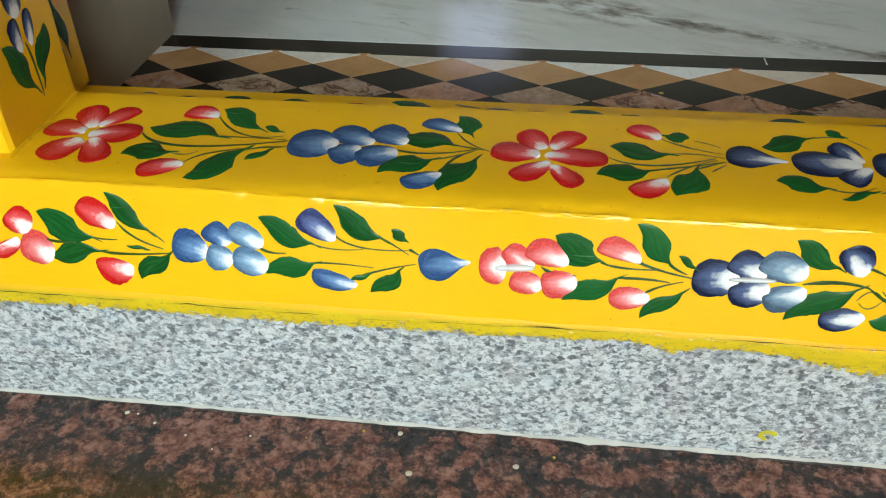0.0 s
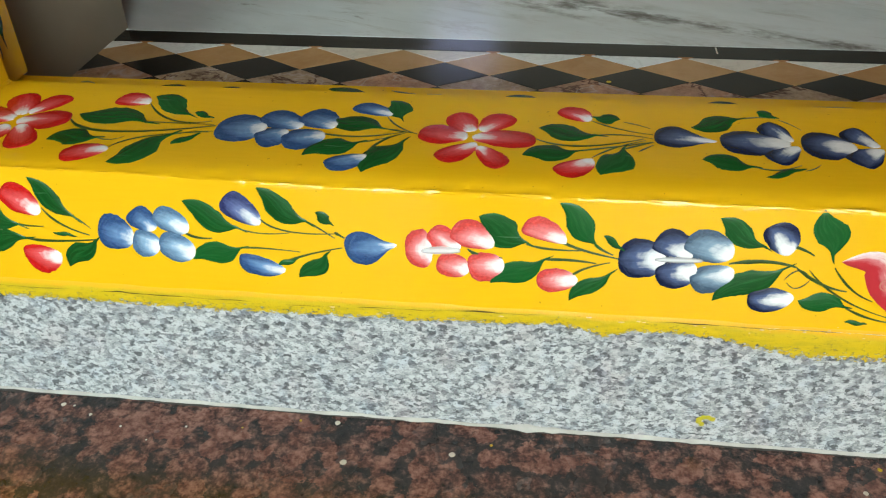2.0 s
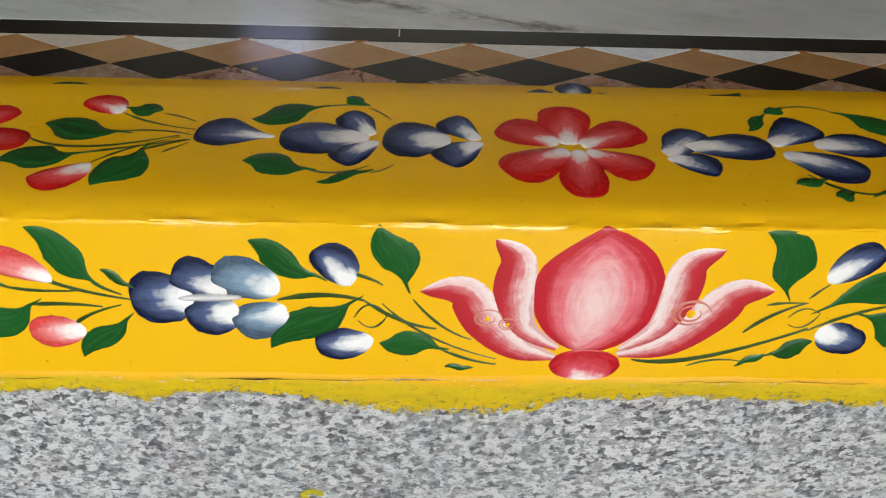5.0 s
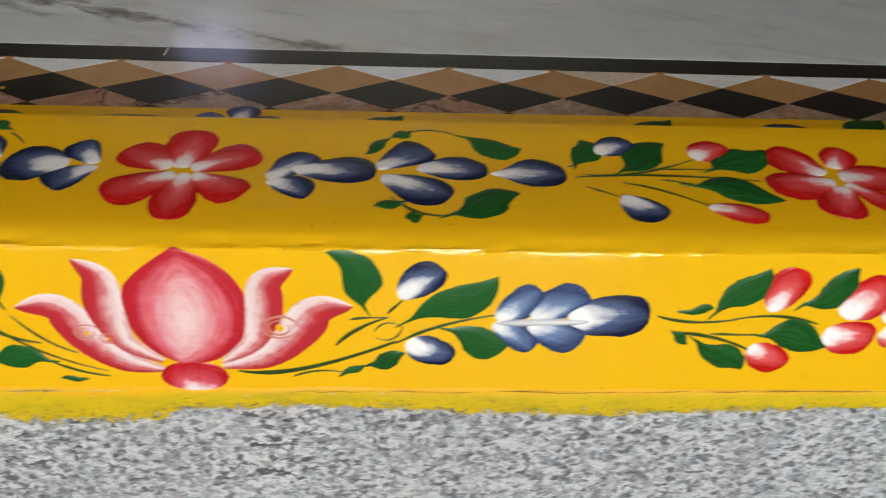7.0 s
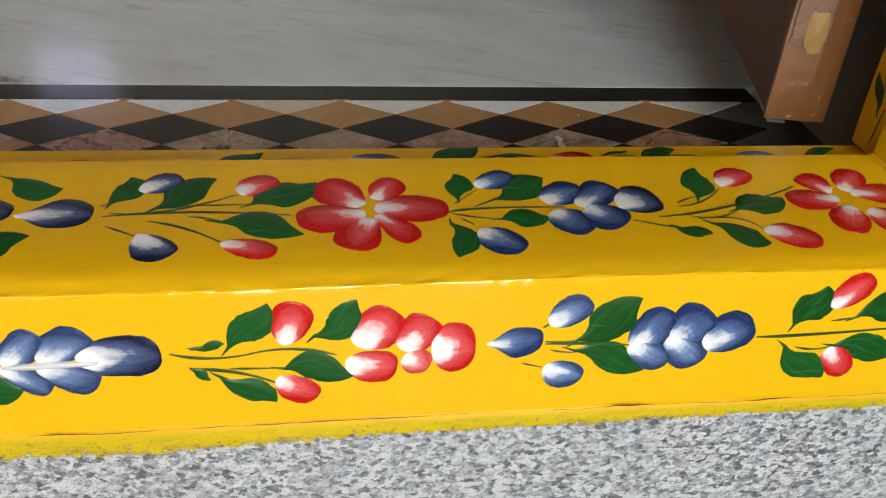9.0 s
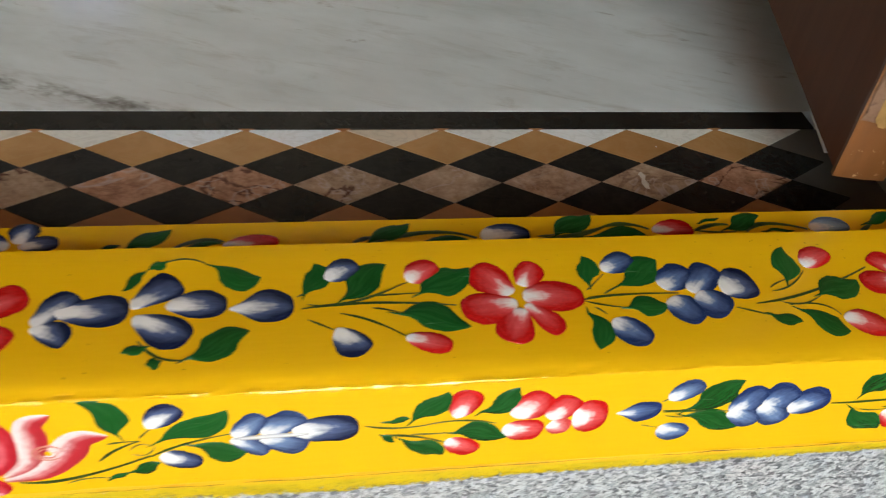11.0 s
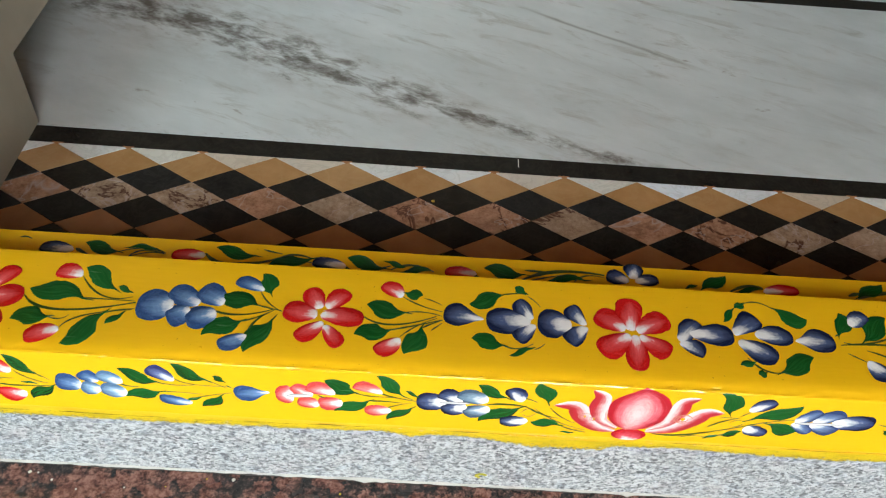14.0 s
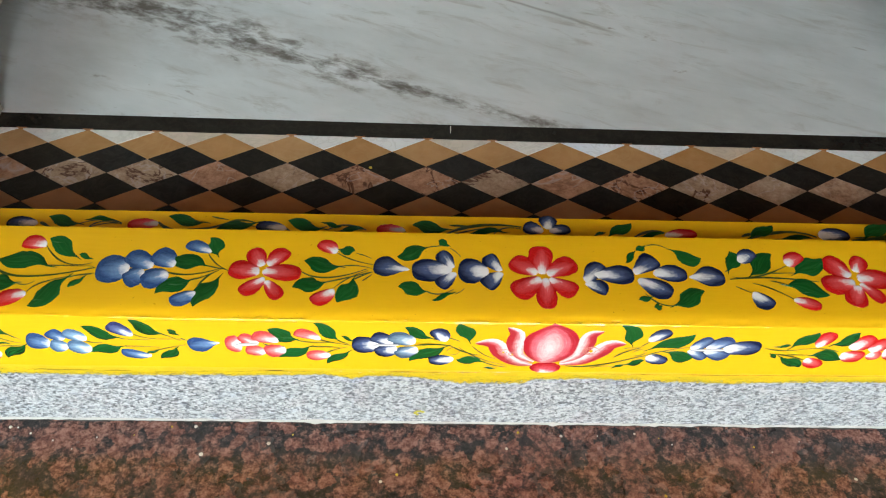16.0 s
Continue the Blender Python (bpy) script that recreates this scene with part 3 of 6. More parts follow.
room = bmesh.new()
box(ROOM_L - 0.15, 0.322, -0.1, ROOM_L, ROOM_B, ROOM_H, bm=room)
box(ROOM_R, 0.322, -0.1, ROOM_R + 0.15, ROOM_B, ROOM_H, bm=room)
box(ROOM_L - 0.15, ROOM_B, -0.1, ROOM_R + 0.15, ROOM_B + 0.15, ROOM_H, bm=room)
tagged(part("wall_room", room, ROOM_P), "plain plastered inner walls of the dim room", "wall", kind="structure")
tagged(part("ceiling", box(ROOM_L - 0.15, 0.0, ROOM_H + 0.004, ROOM_R + 0.15, ROOM_B + 0.15, ROOM_H + 0.16), CEILING_P), "white painted flat room ceiling", "ceiling", kind="structure")
# unseen slab, coloured as a warm reflector above the threshold top
tagged(part("porch_ceiling", box(-2.2, -2.65, 2.92, 2.2, 0.32, 3.05), BOUNCE_P), "unseen orange porch slab that throws warm light on the threshold", "ceiling", kind="structure")

# the inner floor: marble field, black strip and diamond border, all turned a little
TILT_B = math.atan(-0.0092)
turn_b = Matrix.Translation((0, 0, 0.0)) @ Matrix.Rotation(TILT_B, 4, "Z")
marble = part("floor_marble", box(ROOM_L, 0.3060, 0.06, ROOM_R, 0.6526, TILE), MARBLE)
marble.matrix_world = turn_b
tagged(marble, "polished white marble floor with grey-brown veins", "floor", kind="structure")
far_marble = part("floor_marble", box(ROOM_L, 0.6774, 0.06, ROOM_R, ROOM_B + 0.15, TILE), MARBLE)
far_marble.matrix_world = turn_b
tagged(far_marble, "polished white marble floor beyond the black strip", "floor", kind="structure")
far_strip = part("floor_strip", box(ROOM_L, 0.6530, 0.07, ROOM_R, 0.6770, TILE - 0.0002, 0.0003), BLACK)
far_strip.matrix_world = turn_b
tagged(far_strip, "polished black stone strip across the marble floor", "floor", kind="structure")
strip = part("floor_strip", box(-0.62, 0.2820, 0.07, 0.565, 0.3056, TILE - 0.0002, 0.0003), BLACK)
strip.matrix_world = turn_b
tagged(strip, "polished black stone strip edging the marble floor", "floor", kind="structure")
# narrow pale sliver between the tiled border and the door leaf
edging = part("floor_strip", box(-0.006, 0.03, -0.02, 0.006, 0.092, 0.0, 0.0003), WHITE_T)
edging.matrix_world = pose(0.5585, 0.214, TILE + 0.0004, 0, 0, -15)
tagged(edging, "thin pale sliver beside the tiled border", "floor", kind="structure")
bed = part("floor_bed", box(-1.2, 0.10, 0.05, 1.2, 0.2816, TILE - 0.0012), CEMENT)
bed.matrix_world = turn_b
tagged(bed, "dull grey cement strip beside the tiled border", "floor", kind="structure")

border = thing("floor_border", "border of polished ochre, black, brown and white diamond tiles", "floor", "structure")
border.matrix_world = turn_b
PITCH, HALF, APEX_X, APEX_Y = 0.0729, 0.0219, -0.0310, 0.2804


def tile_mesh(name, corners, mat):
    bm = bmesh.new()
    low = [bm.verts.new((x, y, -0.008)) for x, y in corners]
    mid = [bm.verts.new((x, y, -0.0004)) for x, y in corners]
    cx, cy = sum(c[0] for c in corners) / len(corners), sum(c[1] for c in corners) / len(corners)
    top = [bm.verts.new((cx + (x - cx) * 0.988, cy + (y - cy) * 0.988, 0)) for x, y in corners]
    k = len(corners)
    bm.faces.new(top)
    for i in range(k):
        j = (i + 1) % k
        bm.faces.new((low[i], low[j], mid[j], mid[i]))
        bm.faces.new((mid[i], mid[j], top[j], top[i]))
    bm.normal_update()
    me = bpy.data.meshes.new(name)
    bm.to_mesh(me)
    bm.free()
    me.materials.append(mat)
    return me


g = 0.00025
w, h = PITCH / 2 - g * 1.7, HALF - g
diamond = [(w, 0), (0, h), (-w, 0), (0, -h)]
rows = [(OCHRE, 0.0), (BLACK, 0.5), (BROWN, 0.0), (BLACK, 0.5), (RUST, 0.0), (BLACK, 0.5), (BROWN, 0.0)]
meshes = {m: tile_mesh("diamond_tile", diamond, m) for m in (OCHRE, BLACK, BROWN, RUST)}
triangle = tile_mesh("triangle_tile", [(w, 0), (-w, 0), (0, -h)], WHITE_T)
for r, (mat, half_step) in enumerate(rows):
    for k in range(-8, 9):
        x = APEX_X + PITCH * (k + half_step)
        if not -0.64 < x < 0.55:
            continue
        o = new("diamond_tile", meshes[mat])
        o.parent = border
        o.location = (x, APEX_Y - HALF * (r + 1), TILE)
for k in range(-8, 8):
    o = new("triangle_tile", triangle)
    o.parent = border
    o.location = (APEX_X + PITCH * (k + 0.5), APEX_Y, TILE)

tip = tile_mesh("tile_tip", [(0.0055, 0.0014), (-0.0055, 0.0014), (0, -0.0024)], RUST)
for k in range(-8, 8):
    if k % 5 == 1:
        continue
    o = new("tile_tip", tip)
    o.parent = border
    o.location = (APEX_X + PITCH * k + 0.0012 * (k % 3 - 1), APEX_Y - 0.0003, TILE + 0.0003)
streak = tile_mesh("tile_streak", [(0.0016, -0.010), (0.0026, -0.004), (0.0012, 0.001), (0.0030, 0.006), (0.0006, 0.011), (-0.0022, 0.008), (-0.0008, 0.003), (-0.0024, -0.003), (-0.0012, -0.008)], WHITE_T)
o = new("tile_streak", streak)
o.parent = border
o.location = (APEX_X + PITCH * 6 - 0.005, APEX_Y - HALF * 3, TILE + 0.0003)


# ---- the door frame: threshold and jambs ----
def along(stops, x):
    """Straight steps between (x, value) pairs."""
    for (xa, a), (xb, b) in zip(stops, stops[1:]):
        if x <= xb:
            return a + (b - a) * max(0.0, (x - xa) / (xb - xa))
    return stops[-1][1]


# the worn front arris: how far the paint lies below the top, by depth
WORN = [(0.0, 0.0068), (0.0001, 0.0062), (0.0004, 0.0057), (0.0009, 0.0053), (0.0016, 0.0051), (0.0030, 0.0046), (0.0050, 0.0036), (0.0075, 0.0026), (0.0120, 0.0018), (0.022, 0.0009), (0.040, 0.0)]
BACK = [(0.060, 0.0), (0.075, -0.0008), (0.079, -0.0010), (0.082, -0.00117), (0.085, -0.0013), (0.088, -0.0013), (0.091, -0.0013), (0.0938, -0.0013), (0.0945, -0.0006)]
WEAR = [(-0.66, 0.5), (-0.42, 0.55), (-0.33, 1.0), (0.2, 1.0), (0.36, 0.6), (0.66, 0.5)]


def top_z(x, y):
    return TOP - along(WORN, y) * along(WEAR, x) - along(BACK, y)


def front_y(x, z):
    drop = (TOP - z) / along(WEAR, x)
    return along([(d, y) for y, d in WORN[::-1]], drop)


def soft_edge(x, y, z, i):
    fine = noise.noise((x * 190, i * 0.9, 2)) * 0.0006 + noise.noise((x * 70, i * 0.6, 9)) * 0.0007
    slow = noise.noise((x * 16, 2, 4)) * 0.0007
    near = max(0.0, 1 - (abs(y - 0.003) + abs(z - TOP + 0.006)) / 0.0065)
    back = max(0.0, 1 - abs(y - 0.090) / 0.008) if z > TOP - 0.006 else 0.0
    ripple = noise.noise((x * 50, y * 330, 3)) * 0.00018 + noise.noise((x * 14, 3, 1)) * 0.0003
    low = max(0.0, 1 - abs(z - 0.088) / 0.01) if y < 0.01 else 0
    worn = (1 - along(WEAR, x)) * along(WORN, y) if y < 0.04 and z > TOP - 0.008 else 0.0
    return (-(fine + slow) * near + back * ripple - low * abs(slow), (fine + slow) * near + back * ripple + worn)


threshold = thing("door_threshold", "glossy yellow painted door threshold with hand-painted flowers", "threshold")
profile = [(0.0, 0.0905), (0.0, 0.11), (0.0, 0.13), (0.0, 0.152), (0.0, 0.1572), (0.0, 0.1588)] + [(y, TOP - d) for y, d in WORN] + [(0.055, TOP)] + [(y, TOP - d) for y, d in BACK] + [(0.0945, LEDGE), (0.110, LEDGE), (0.1252, LEDGE), (0.1274, LEDGE - 0.0025), (0.1274, 0.09), (0.03, 0.0905)]
part("body", extruded(profile, [-0.66 + 0.002 * i for i in range(661)], soft_edge), ENAMEL, threshold, smooth=True)

# the plinth under the threshold, the lap of thin paint and the cracked joint
plinth = tagged(part("riser_slab", box(-2.2, -0.0005, 0.0, 2.2, 0.06, 0.0893, 0.0004), GREY_G), "speckled grey granite riser slab below the threshold", "riser", kind="structure")


LOWER = [(-0.66, 0.0765), (-0.38, 0.0765), (-0.31, 0.078), (-0.25, 0.079), (-0.19, 0.0807), (-0.176, 0.0787), (-0.166, 0.074), (-0.155, 0.079), (-0.13, 0.081), (-0.109, 0.0797), (-0.09, 0.074), (-0.07, 0.0692), (-0.033, 0.070), (-0.012, 0.071), (-0.004, 0.077), (0.042, 0.080), (0.09, 0.078), (0.135, 0.0747), (0.18, 0.075), (0.228, 0.0772), (0.28, 0.0793), (0.38, 0.080), (0.436, 0.0816), (0.66, 0.0816)]
JOINT = [(-0.66, 0.086), (-0.42, 0.0861), (-0.33, 0.085), (-0.22, 0.0886), (0.0, 0.0895), (0.18, 0.090), (0.3, 0.0916), (0.66, 0.0922)]


def paint_edge(x):
    return along(LOWER, x) + 0.0012 * noise.noise((x * 60, 1.3, 0)) + 0.0013 * noise.noise((x * 130, 7.1, 0)) + 0.0010 * noise.noise((x * 330, 2.1, 0))


lap = bmesh.new()
xs = [-0.66 + 0.002 * i for i in range(661)]
rings = []
for x in xs:
    z0 = paint_edge(x)
    upper = 0.0918 + 0.0008 * noise.noise((x * 40, 5, 5))
    ring = []
    for s, y in ((0.0, -0.0007), (0.1, -0.0010), (0.5, -0.0011 - 0.0003 * noise.noise((x * 60, 2, 2))), (0.8, -0.0008), (1.0, 0.0002)):
        ring.append(lap.verts.new((x, y, z0 + (upper - z0) * s)))
    rings.append(ring)
for a, b in zip(rings, rings[1:]):
    for i in range(4):
        lap.faces.new((a[i], b[i], b[i + 1], a[i + 1]))
layer = lap.loops.layers.uv.new("UVMap")
for f in lap.faces:
    for lp in f.loops:
        x, y, z = lp.vert.co
        lp[layer].uv = (x, (z - paint_edge(x)) / (0.0918 - paint_edge(x)))
part("paint_lap", lap, THIN, threshold, "thin smeared yellow paint lapping over the granite", smooth=True)

for x0, x1 in ((-0.56, -0.47), (-0.45, -0.36), (-0.34, -0.315), (-0.30, -0.20), (-0.15, -0.05), (0.04, 0.12), (0.13, 0.33), (0.35, 0.56)):
    crack = bmesh.new()
    k = int((x1 - x0) / 0.003)
    prev = None
    for i in range(k + 1):
        x = x0 + (x1 - x0) * i / k
        z = along(JOINT, x) + 0.0008 * noise.noise((x * 40, 8, 1)) + 0.0007 * noise.noise((x * 150, 3, 3))
        t = max(0.00003, 0.0001 + 0.0006 * noise.noise((x * 45, 4, 6))) * min(1, i / 3, (k - i) / 3)
        pair = (crack.verts.new((x, -0.0014, z - t)), crack.verts.new((x, -0.0013, z + t)))
        if prev:
            crack.faces.new((prev[0], pair[0], pair[1], prev[1]))
        prev = pair
    part("paint_crack", crack, CRACK, threshold, "dark hairline crack along the painted joint")

chips = bmesh.new()
chip_rng = random.Random(11)
for i in range(26):
    x = chip_rng.choice((chip_rng.uniform(-0.18, -0.03), chip_rng.uniform(-0.34, 0.1)))
    z = along(JOINT, x) - 0.001 + chip_rng.gauss(0, 0.0014)
    r = chip_rng.choice((0.0002, 0.0003, 0.0004, 0.0006))
    rim = [chips.verts.new((x + r * chip_rng.uniform(1.2, 3.4) * math.cos(a), -0.0014, z + r * chip_rng.uniform(0.6, 1.1) * math.sin(a))) for a in (i * math.pi / 3 for i in range(6))]
    top = chips.verts.new((x, -0.0018, z))
    for k in range(6):
        chips.faces.new((rim[k], rim[(k + 1) % 6], top))
tagged(part("paint_chips", chips, plain("pale_chipped_filler", (0.66, 0.48, 0.26), 0.5), threshold), "pale chips in the cracked paint", kind="stuff")

grout = bmesh.new()
rings = []
for i in range(881):
    x = -2.2 + 0.005 * i
    d = 0.0020 + 0.0012 * noise.noise((x * 25, 4, 0)) + 0.0009 * noise.noise((x * 90, 9, 0))
    lump = max(0.0, noise.noise((x * 60, 3, 3)) - 0.42) * 0.006 + 0.0022 * math.exp(-((x + 0.205) / 0.006) ** 2)
    d, t = d + lump, 0.0016 + 0.0014 * noise.noise((x * 40, 1, 5)) + lump
    rings.append([grout.verts.new(p) for p in ((x, -d, 0.0002), (x, -d * 0.6, t * 0.7), (x, -0.0008, t), (x, 0.0, t))])
for a, b in zip(rings, rings[1:]):
    for i in range(3):
        grout.faces.new((a[i], b[i], b[i + 1], a[i + 1]))
tagged(part("trim_grout", grout, GROUT, None, smooth=True), "rough pale grout line along the floor joint", "grout", kind="structure")

# narrow dark band of uneven width, flat on the floor before the grout
joint_band = bmesh.new()
prev = None
for i in range(881):
    x = -2.2 + 0.005 * i
    a = 0.0012 + 0.0006 * noise.noise((x * 30, 2, 8))
    d = a + 0.0016 + 0.0016 * noise.noise((x * 18, 6, 0)) + 0.001 * noise.noise((x * 120, 6, 3))
    pair = (joint_band.verts.new((x, -d, 0.00012)), joint_band.verts.new((x, -a, 0.00012)))
    if prev:
        joint_band.faces.new((prev[0], pair[0], pair[1], prev[1]))
    prev = pair
tagged(part("trim_seal", joint_band, plaster("dark_joint_tone", (0.07, 0.062, 0.058), 90, 0.45)), "dark uneven band along the floor joint", "joint", kind="structure")
part("strip_chip", box(-0.0782, 0.291, TILE - 0.001, -0.0773, 0.3030, TILE + 0.00015), WHITE_T, strip)


def jamb(side):
    """Upright of the door frame: front chamfer, flat face and door rebate."""
    x0 = LEFT if side < 0 else RIGHT
    s = side
    prof = [(x0 + s * 0.008, 0.0205), (x0 + s * 0.002, 0.0213), (x0, 0.024), (x0, 0.093), (x0 + s * 0.001, 0.0945), (x0 + s * 0.010, 0.0955), (x0 + s * 0.011, 0.1285), (x0 + s * 0.12, 0.1285), (x0 + s * 0.12, 0.014), (x0 + s * 0.017, 0.014), (x0 + s * 0.010, 0.0195)]
    bm = bmesh.new()
    rings = []
    zs = [TOP - 0.008 + 0.02 * i for i in range(26)] + [1.2, 2.25]
    for z in zs:
        rings.append([bm.verts.new((x + 0.0004 * noise.noise((z * 30, y * 40, s)), y + 0.0004 * noise.noise((z * 30, y * 50, 7 + s)), z)) for x, y in prof])
    k = len(prof)
    for a, b in zip(rings, rings[1:]):
        for i in range(k):
            bm.faces.new((a[i], a[(i + 1) % k], b[(i + 1) % k], b[i]))
    bm.faces.new(rings[0])
    bm.faces.new(rings[-1])
    bmesh.ops.recalc_face_normals(bm, faces=bm.faces)
    root = thing("door_jamb", "glossy yellow painted door jamb with painted flowers", "door frame", group="door jambs")
    part("body", bm, ENAMEL, root)
    return root


jamb_l, jamb_r = jamb(-1), jamb(1)


def bead(x0, s):
    """Ragged ridge of paint where a jamb stands on the threshold."""
    bm = bmesh.new()
    rings = []
    for i in range(61):
        y = 0.016 + 0.0785 * i / 60
        r = max(0.0003, 0.0013 + 0.0009 * noise.noise((y * 160, s, 2)) + 0.0007 * noise.noise((y * 420, s, 5)))
        z = top_z(x0, y) - 0.0002
        rings.append([bm.verts.new((x0 - s * r * 1.5 * math.cos(a) + s * 0.0004, y, z + r * math.sin(a))) for a in (0.0, 0.5, 1.0, 1.57)])
    for a, b in zip(rings, rings[1:]):
        for i in range(3):
            bm.faces.new((a[i], b[i], b[i + 1], a[i + 1]))
    part("paint_ridge", bm, ENAMEL, threshold, "ragged ridge of dried yellow paint", smooth=True)


bead(LEFT, -1)
bead(RIGHT, 1)
lintel = thing("door_lintel", "glossy yellow painted head of the door frame", "door frame")
part("body", box(-0.655, 0.0268, 2.17, 0.651, 0.131, 2.30, 0.003), ENAMEL, lintel)

# ---- the open door leaf ----
door = thing("door_leaf", "open brown wooden door leaf with chipped filler on its edge", "door")
door.matrix_world = Matrix.Translation((0.5078, 0.160, 0.158)) @ Matrix.Rotation(radians(-13.5), 4, "Z")
part("panel", box(0.002, 0.004, 0.0, 0.032, 0.95, 2.0, 0.0015), WOOD, door)
edge = bmesh.new()
zs = [0.012 * i for i in range(40)] + [2.0]
rings = []
for z in zs:
    f = 0.0012 * noise.noise((z * 50, 1, 1))
    rings.append([edge.verts.new(p) for p in ((0.0 + f, 0.004, z), (0.0 + f, 0.0 + f, z), (0.021, 0.0, z), (0.034, 0.0015, z), (0.034, 0.0045, z))])
for a, b in zip(rings, rings[1:]):
    for i in range(4):
        edge.faces.new((a[i], b[i], b[i + 1], a[i + 1]))
edge.faces.new(rings[0][::-1])
part("edge_strip", edge, EDGE_WOOD, door, "orange-brown bare wooden edge")
patch = bmesh.new()
rings = []
for i in range(60):
    z = 0.043 + 0.007 * i
    a = 0.0012 + 0.001 * noise.noise((z * 60, 2, 0))
    b2 = 0.0215 + 0.0012 * noise.noise((z * 80, 5, 0))
    d = 0.0012 + 0.0008 * noise.noise((z * 70, 9, 1)) if i else 0
    rings.append([patch.verts.new(p) for p in ((a, -0.0001, z), (a + 0.001, -d, z), (b2 - 0.001, -d * 0.8, z), (b2, -0.0001, z))])
for a, b in zip(rings, rings[1:]):
    for i in range(3):
        patch.faces.new((a[i], b[i], b[i + 1], a[i + 1]))
part("filler_patch", patch, FILLER, door, "pale crumbling wood filler")

STAIN = plaster("stained_yellow_paint", (0.36, 0.21, 0.075), 160, 0.4)
smear_rng = random.Random(3)
for cx, cz, rx, rz in ((0.0140, 0.052, 0.0062, 0.012), (0.0150, 0.107, 0.0066, 0.008), (0.0045, 0.113, 0.0030, 0.004)):
    smear = bmesh.new()
    rim = []
    for i in range(22):
        a = i * math.pi / 11
        q = 0.95 + 0.28 * noise.noise((math.cos(a) * 1.6, math.sin(a) * 1.6, cz * 90)) + smear_rng.uniform(-0.05, 0.05)
        rim.append(smear.verts.new((cx + rx * q * math.copysign(abs(math.cos(a)) ** 0.6, math.cos(a)), -0.0014, cz + rz * q * math.copysign(abs(math.sin(a)) ** 0.6, math.sin(a)))))
    mid = smear.verts.new((cx, -0.0028, cz))
    for i in range(22):
        smear.faces.new((rim[i], rim[(i + 1) % 22], mid))
    part("paint_smear", smear, STAIN, door, "dull yellow paint smear")

# a small lit lamp on the far wall, mirrored in the polished floor
lamp = thing("wall_lamp", "small lit cool white lamp on the far wall", "lamp")
part("backplate", box(-0.60, ROOM_B - 0.03, 0.73, -0.33, ROOM_B - 0.002, 0.91, 0.004), plain("lamp_plastic", (0.7, 0.7, 0.7)), lamp)
GLOW, gn, gl, gb = material("lamp_glow", 0.5)
gb.inputs["Emission Color"].default_value = (0.55, 0.56, 1.0, 1)
gb.inputs["Emission Strength"].default_value = 5.5
part("tube", box(-0.56, ROOM_B - 0.055, 0.80, -0.37, ROOM_B - 0.031, 0.84, 0.008), GLOW, lamp)

# ---- painted ornament ----
COLOURS = {"r": (0.50, 0.010, 0.010, 0.48), "p": (0.60, 0.062, 0.060, 0.5), "n": (0.009, 0.014, 0.048, 0.57), "d": (0.016, 0.032, 0.112, 0.46), "k": (0.062, 0.102, 0.165, 0.52), "m": (0.030, 0.053, 0.145, 0.50), "i": (0.030, 0.038, 0.135, 0.46), "b": (0.031, 0.073, 0.205, 0.40), "s": (0.090, 0.165, 0.30, 0.50), "w": (0.62, 0.64, 0.68, 0.85)}
CHILD = {"painted_flower": "petal", "painted_spray": "bud", "painted_berries": "berry", "painted_drop": "berry", "painted_trefoil": "petal", "lotus": "petal"}
LABELS = {"painted_flower": "red and white six-petalled painted flower", "painted_spray": "painted spray of thin olive stems and green leaves", "painted_trefoil": "painted navy and white three-lobed flower with tendrils", "lotus": "pink and white painted lotus flower"}
START = {"painted_flower": 0.34, "painted_spray": 0.48, "painted_berries": 0.62, "painted_drop": 0.12, "painted_trefoil": 0.28}
now = {"count": 0, "stems": [], "strokes": []}


STRETCH = {"T": [(-0.66, -0.6565), (-0.5, -0.497), (-0.4, -0.3975), (-0.25, -0.2495), (0.2, 0.2), (0.3, 0.3015), (0.42, 0.424), (0.66, 0.6645)], "F": [(-0.66, -0.6565), (-0.5, -0.497), (-0.4, -0.3975), (-0.25, -0.2495), (0.3, 0.3), (0.45, 0.452), (0.66, 0.662)]}


def on(surface, a, b, up):
    """A point of a painted face: millimetres along it, and height above it."""
    a, b, up = a / 1000, b / 1000, up / 1000
    if surface in STRETCH:
        a = along(STRETCH[surface], a)
    return {"T": (a, b, top_z(a, b) + up), "F": (a, front_y(a, b) - up, b + up * 0.5 * (b > 0.159)), "L": (a, ledge_y(a, b), LEDGE + up), "J": (LEFT + up, a + 0.003, b), "K": (LEFT - 0.0105 + up, a, b), "M": (RIGHT + 0.0105 - up, a, b)}[surface]


def ledge_y(a, b):
    """The row on the back step runs nearer to the top's edge toward its far end."""
    return b - along([(-0.66, 0.0048), (-0.2, 0.0045), (0.0, 0.0), (0.66, 0.0)], a)


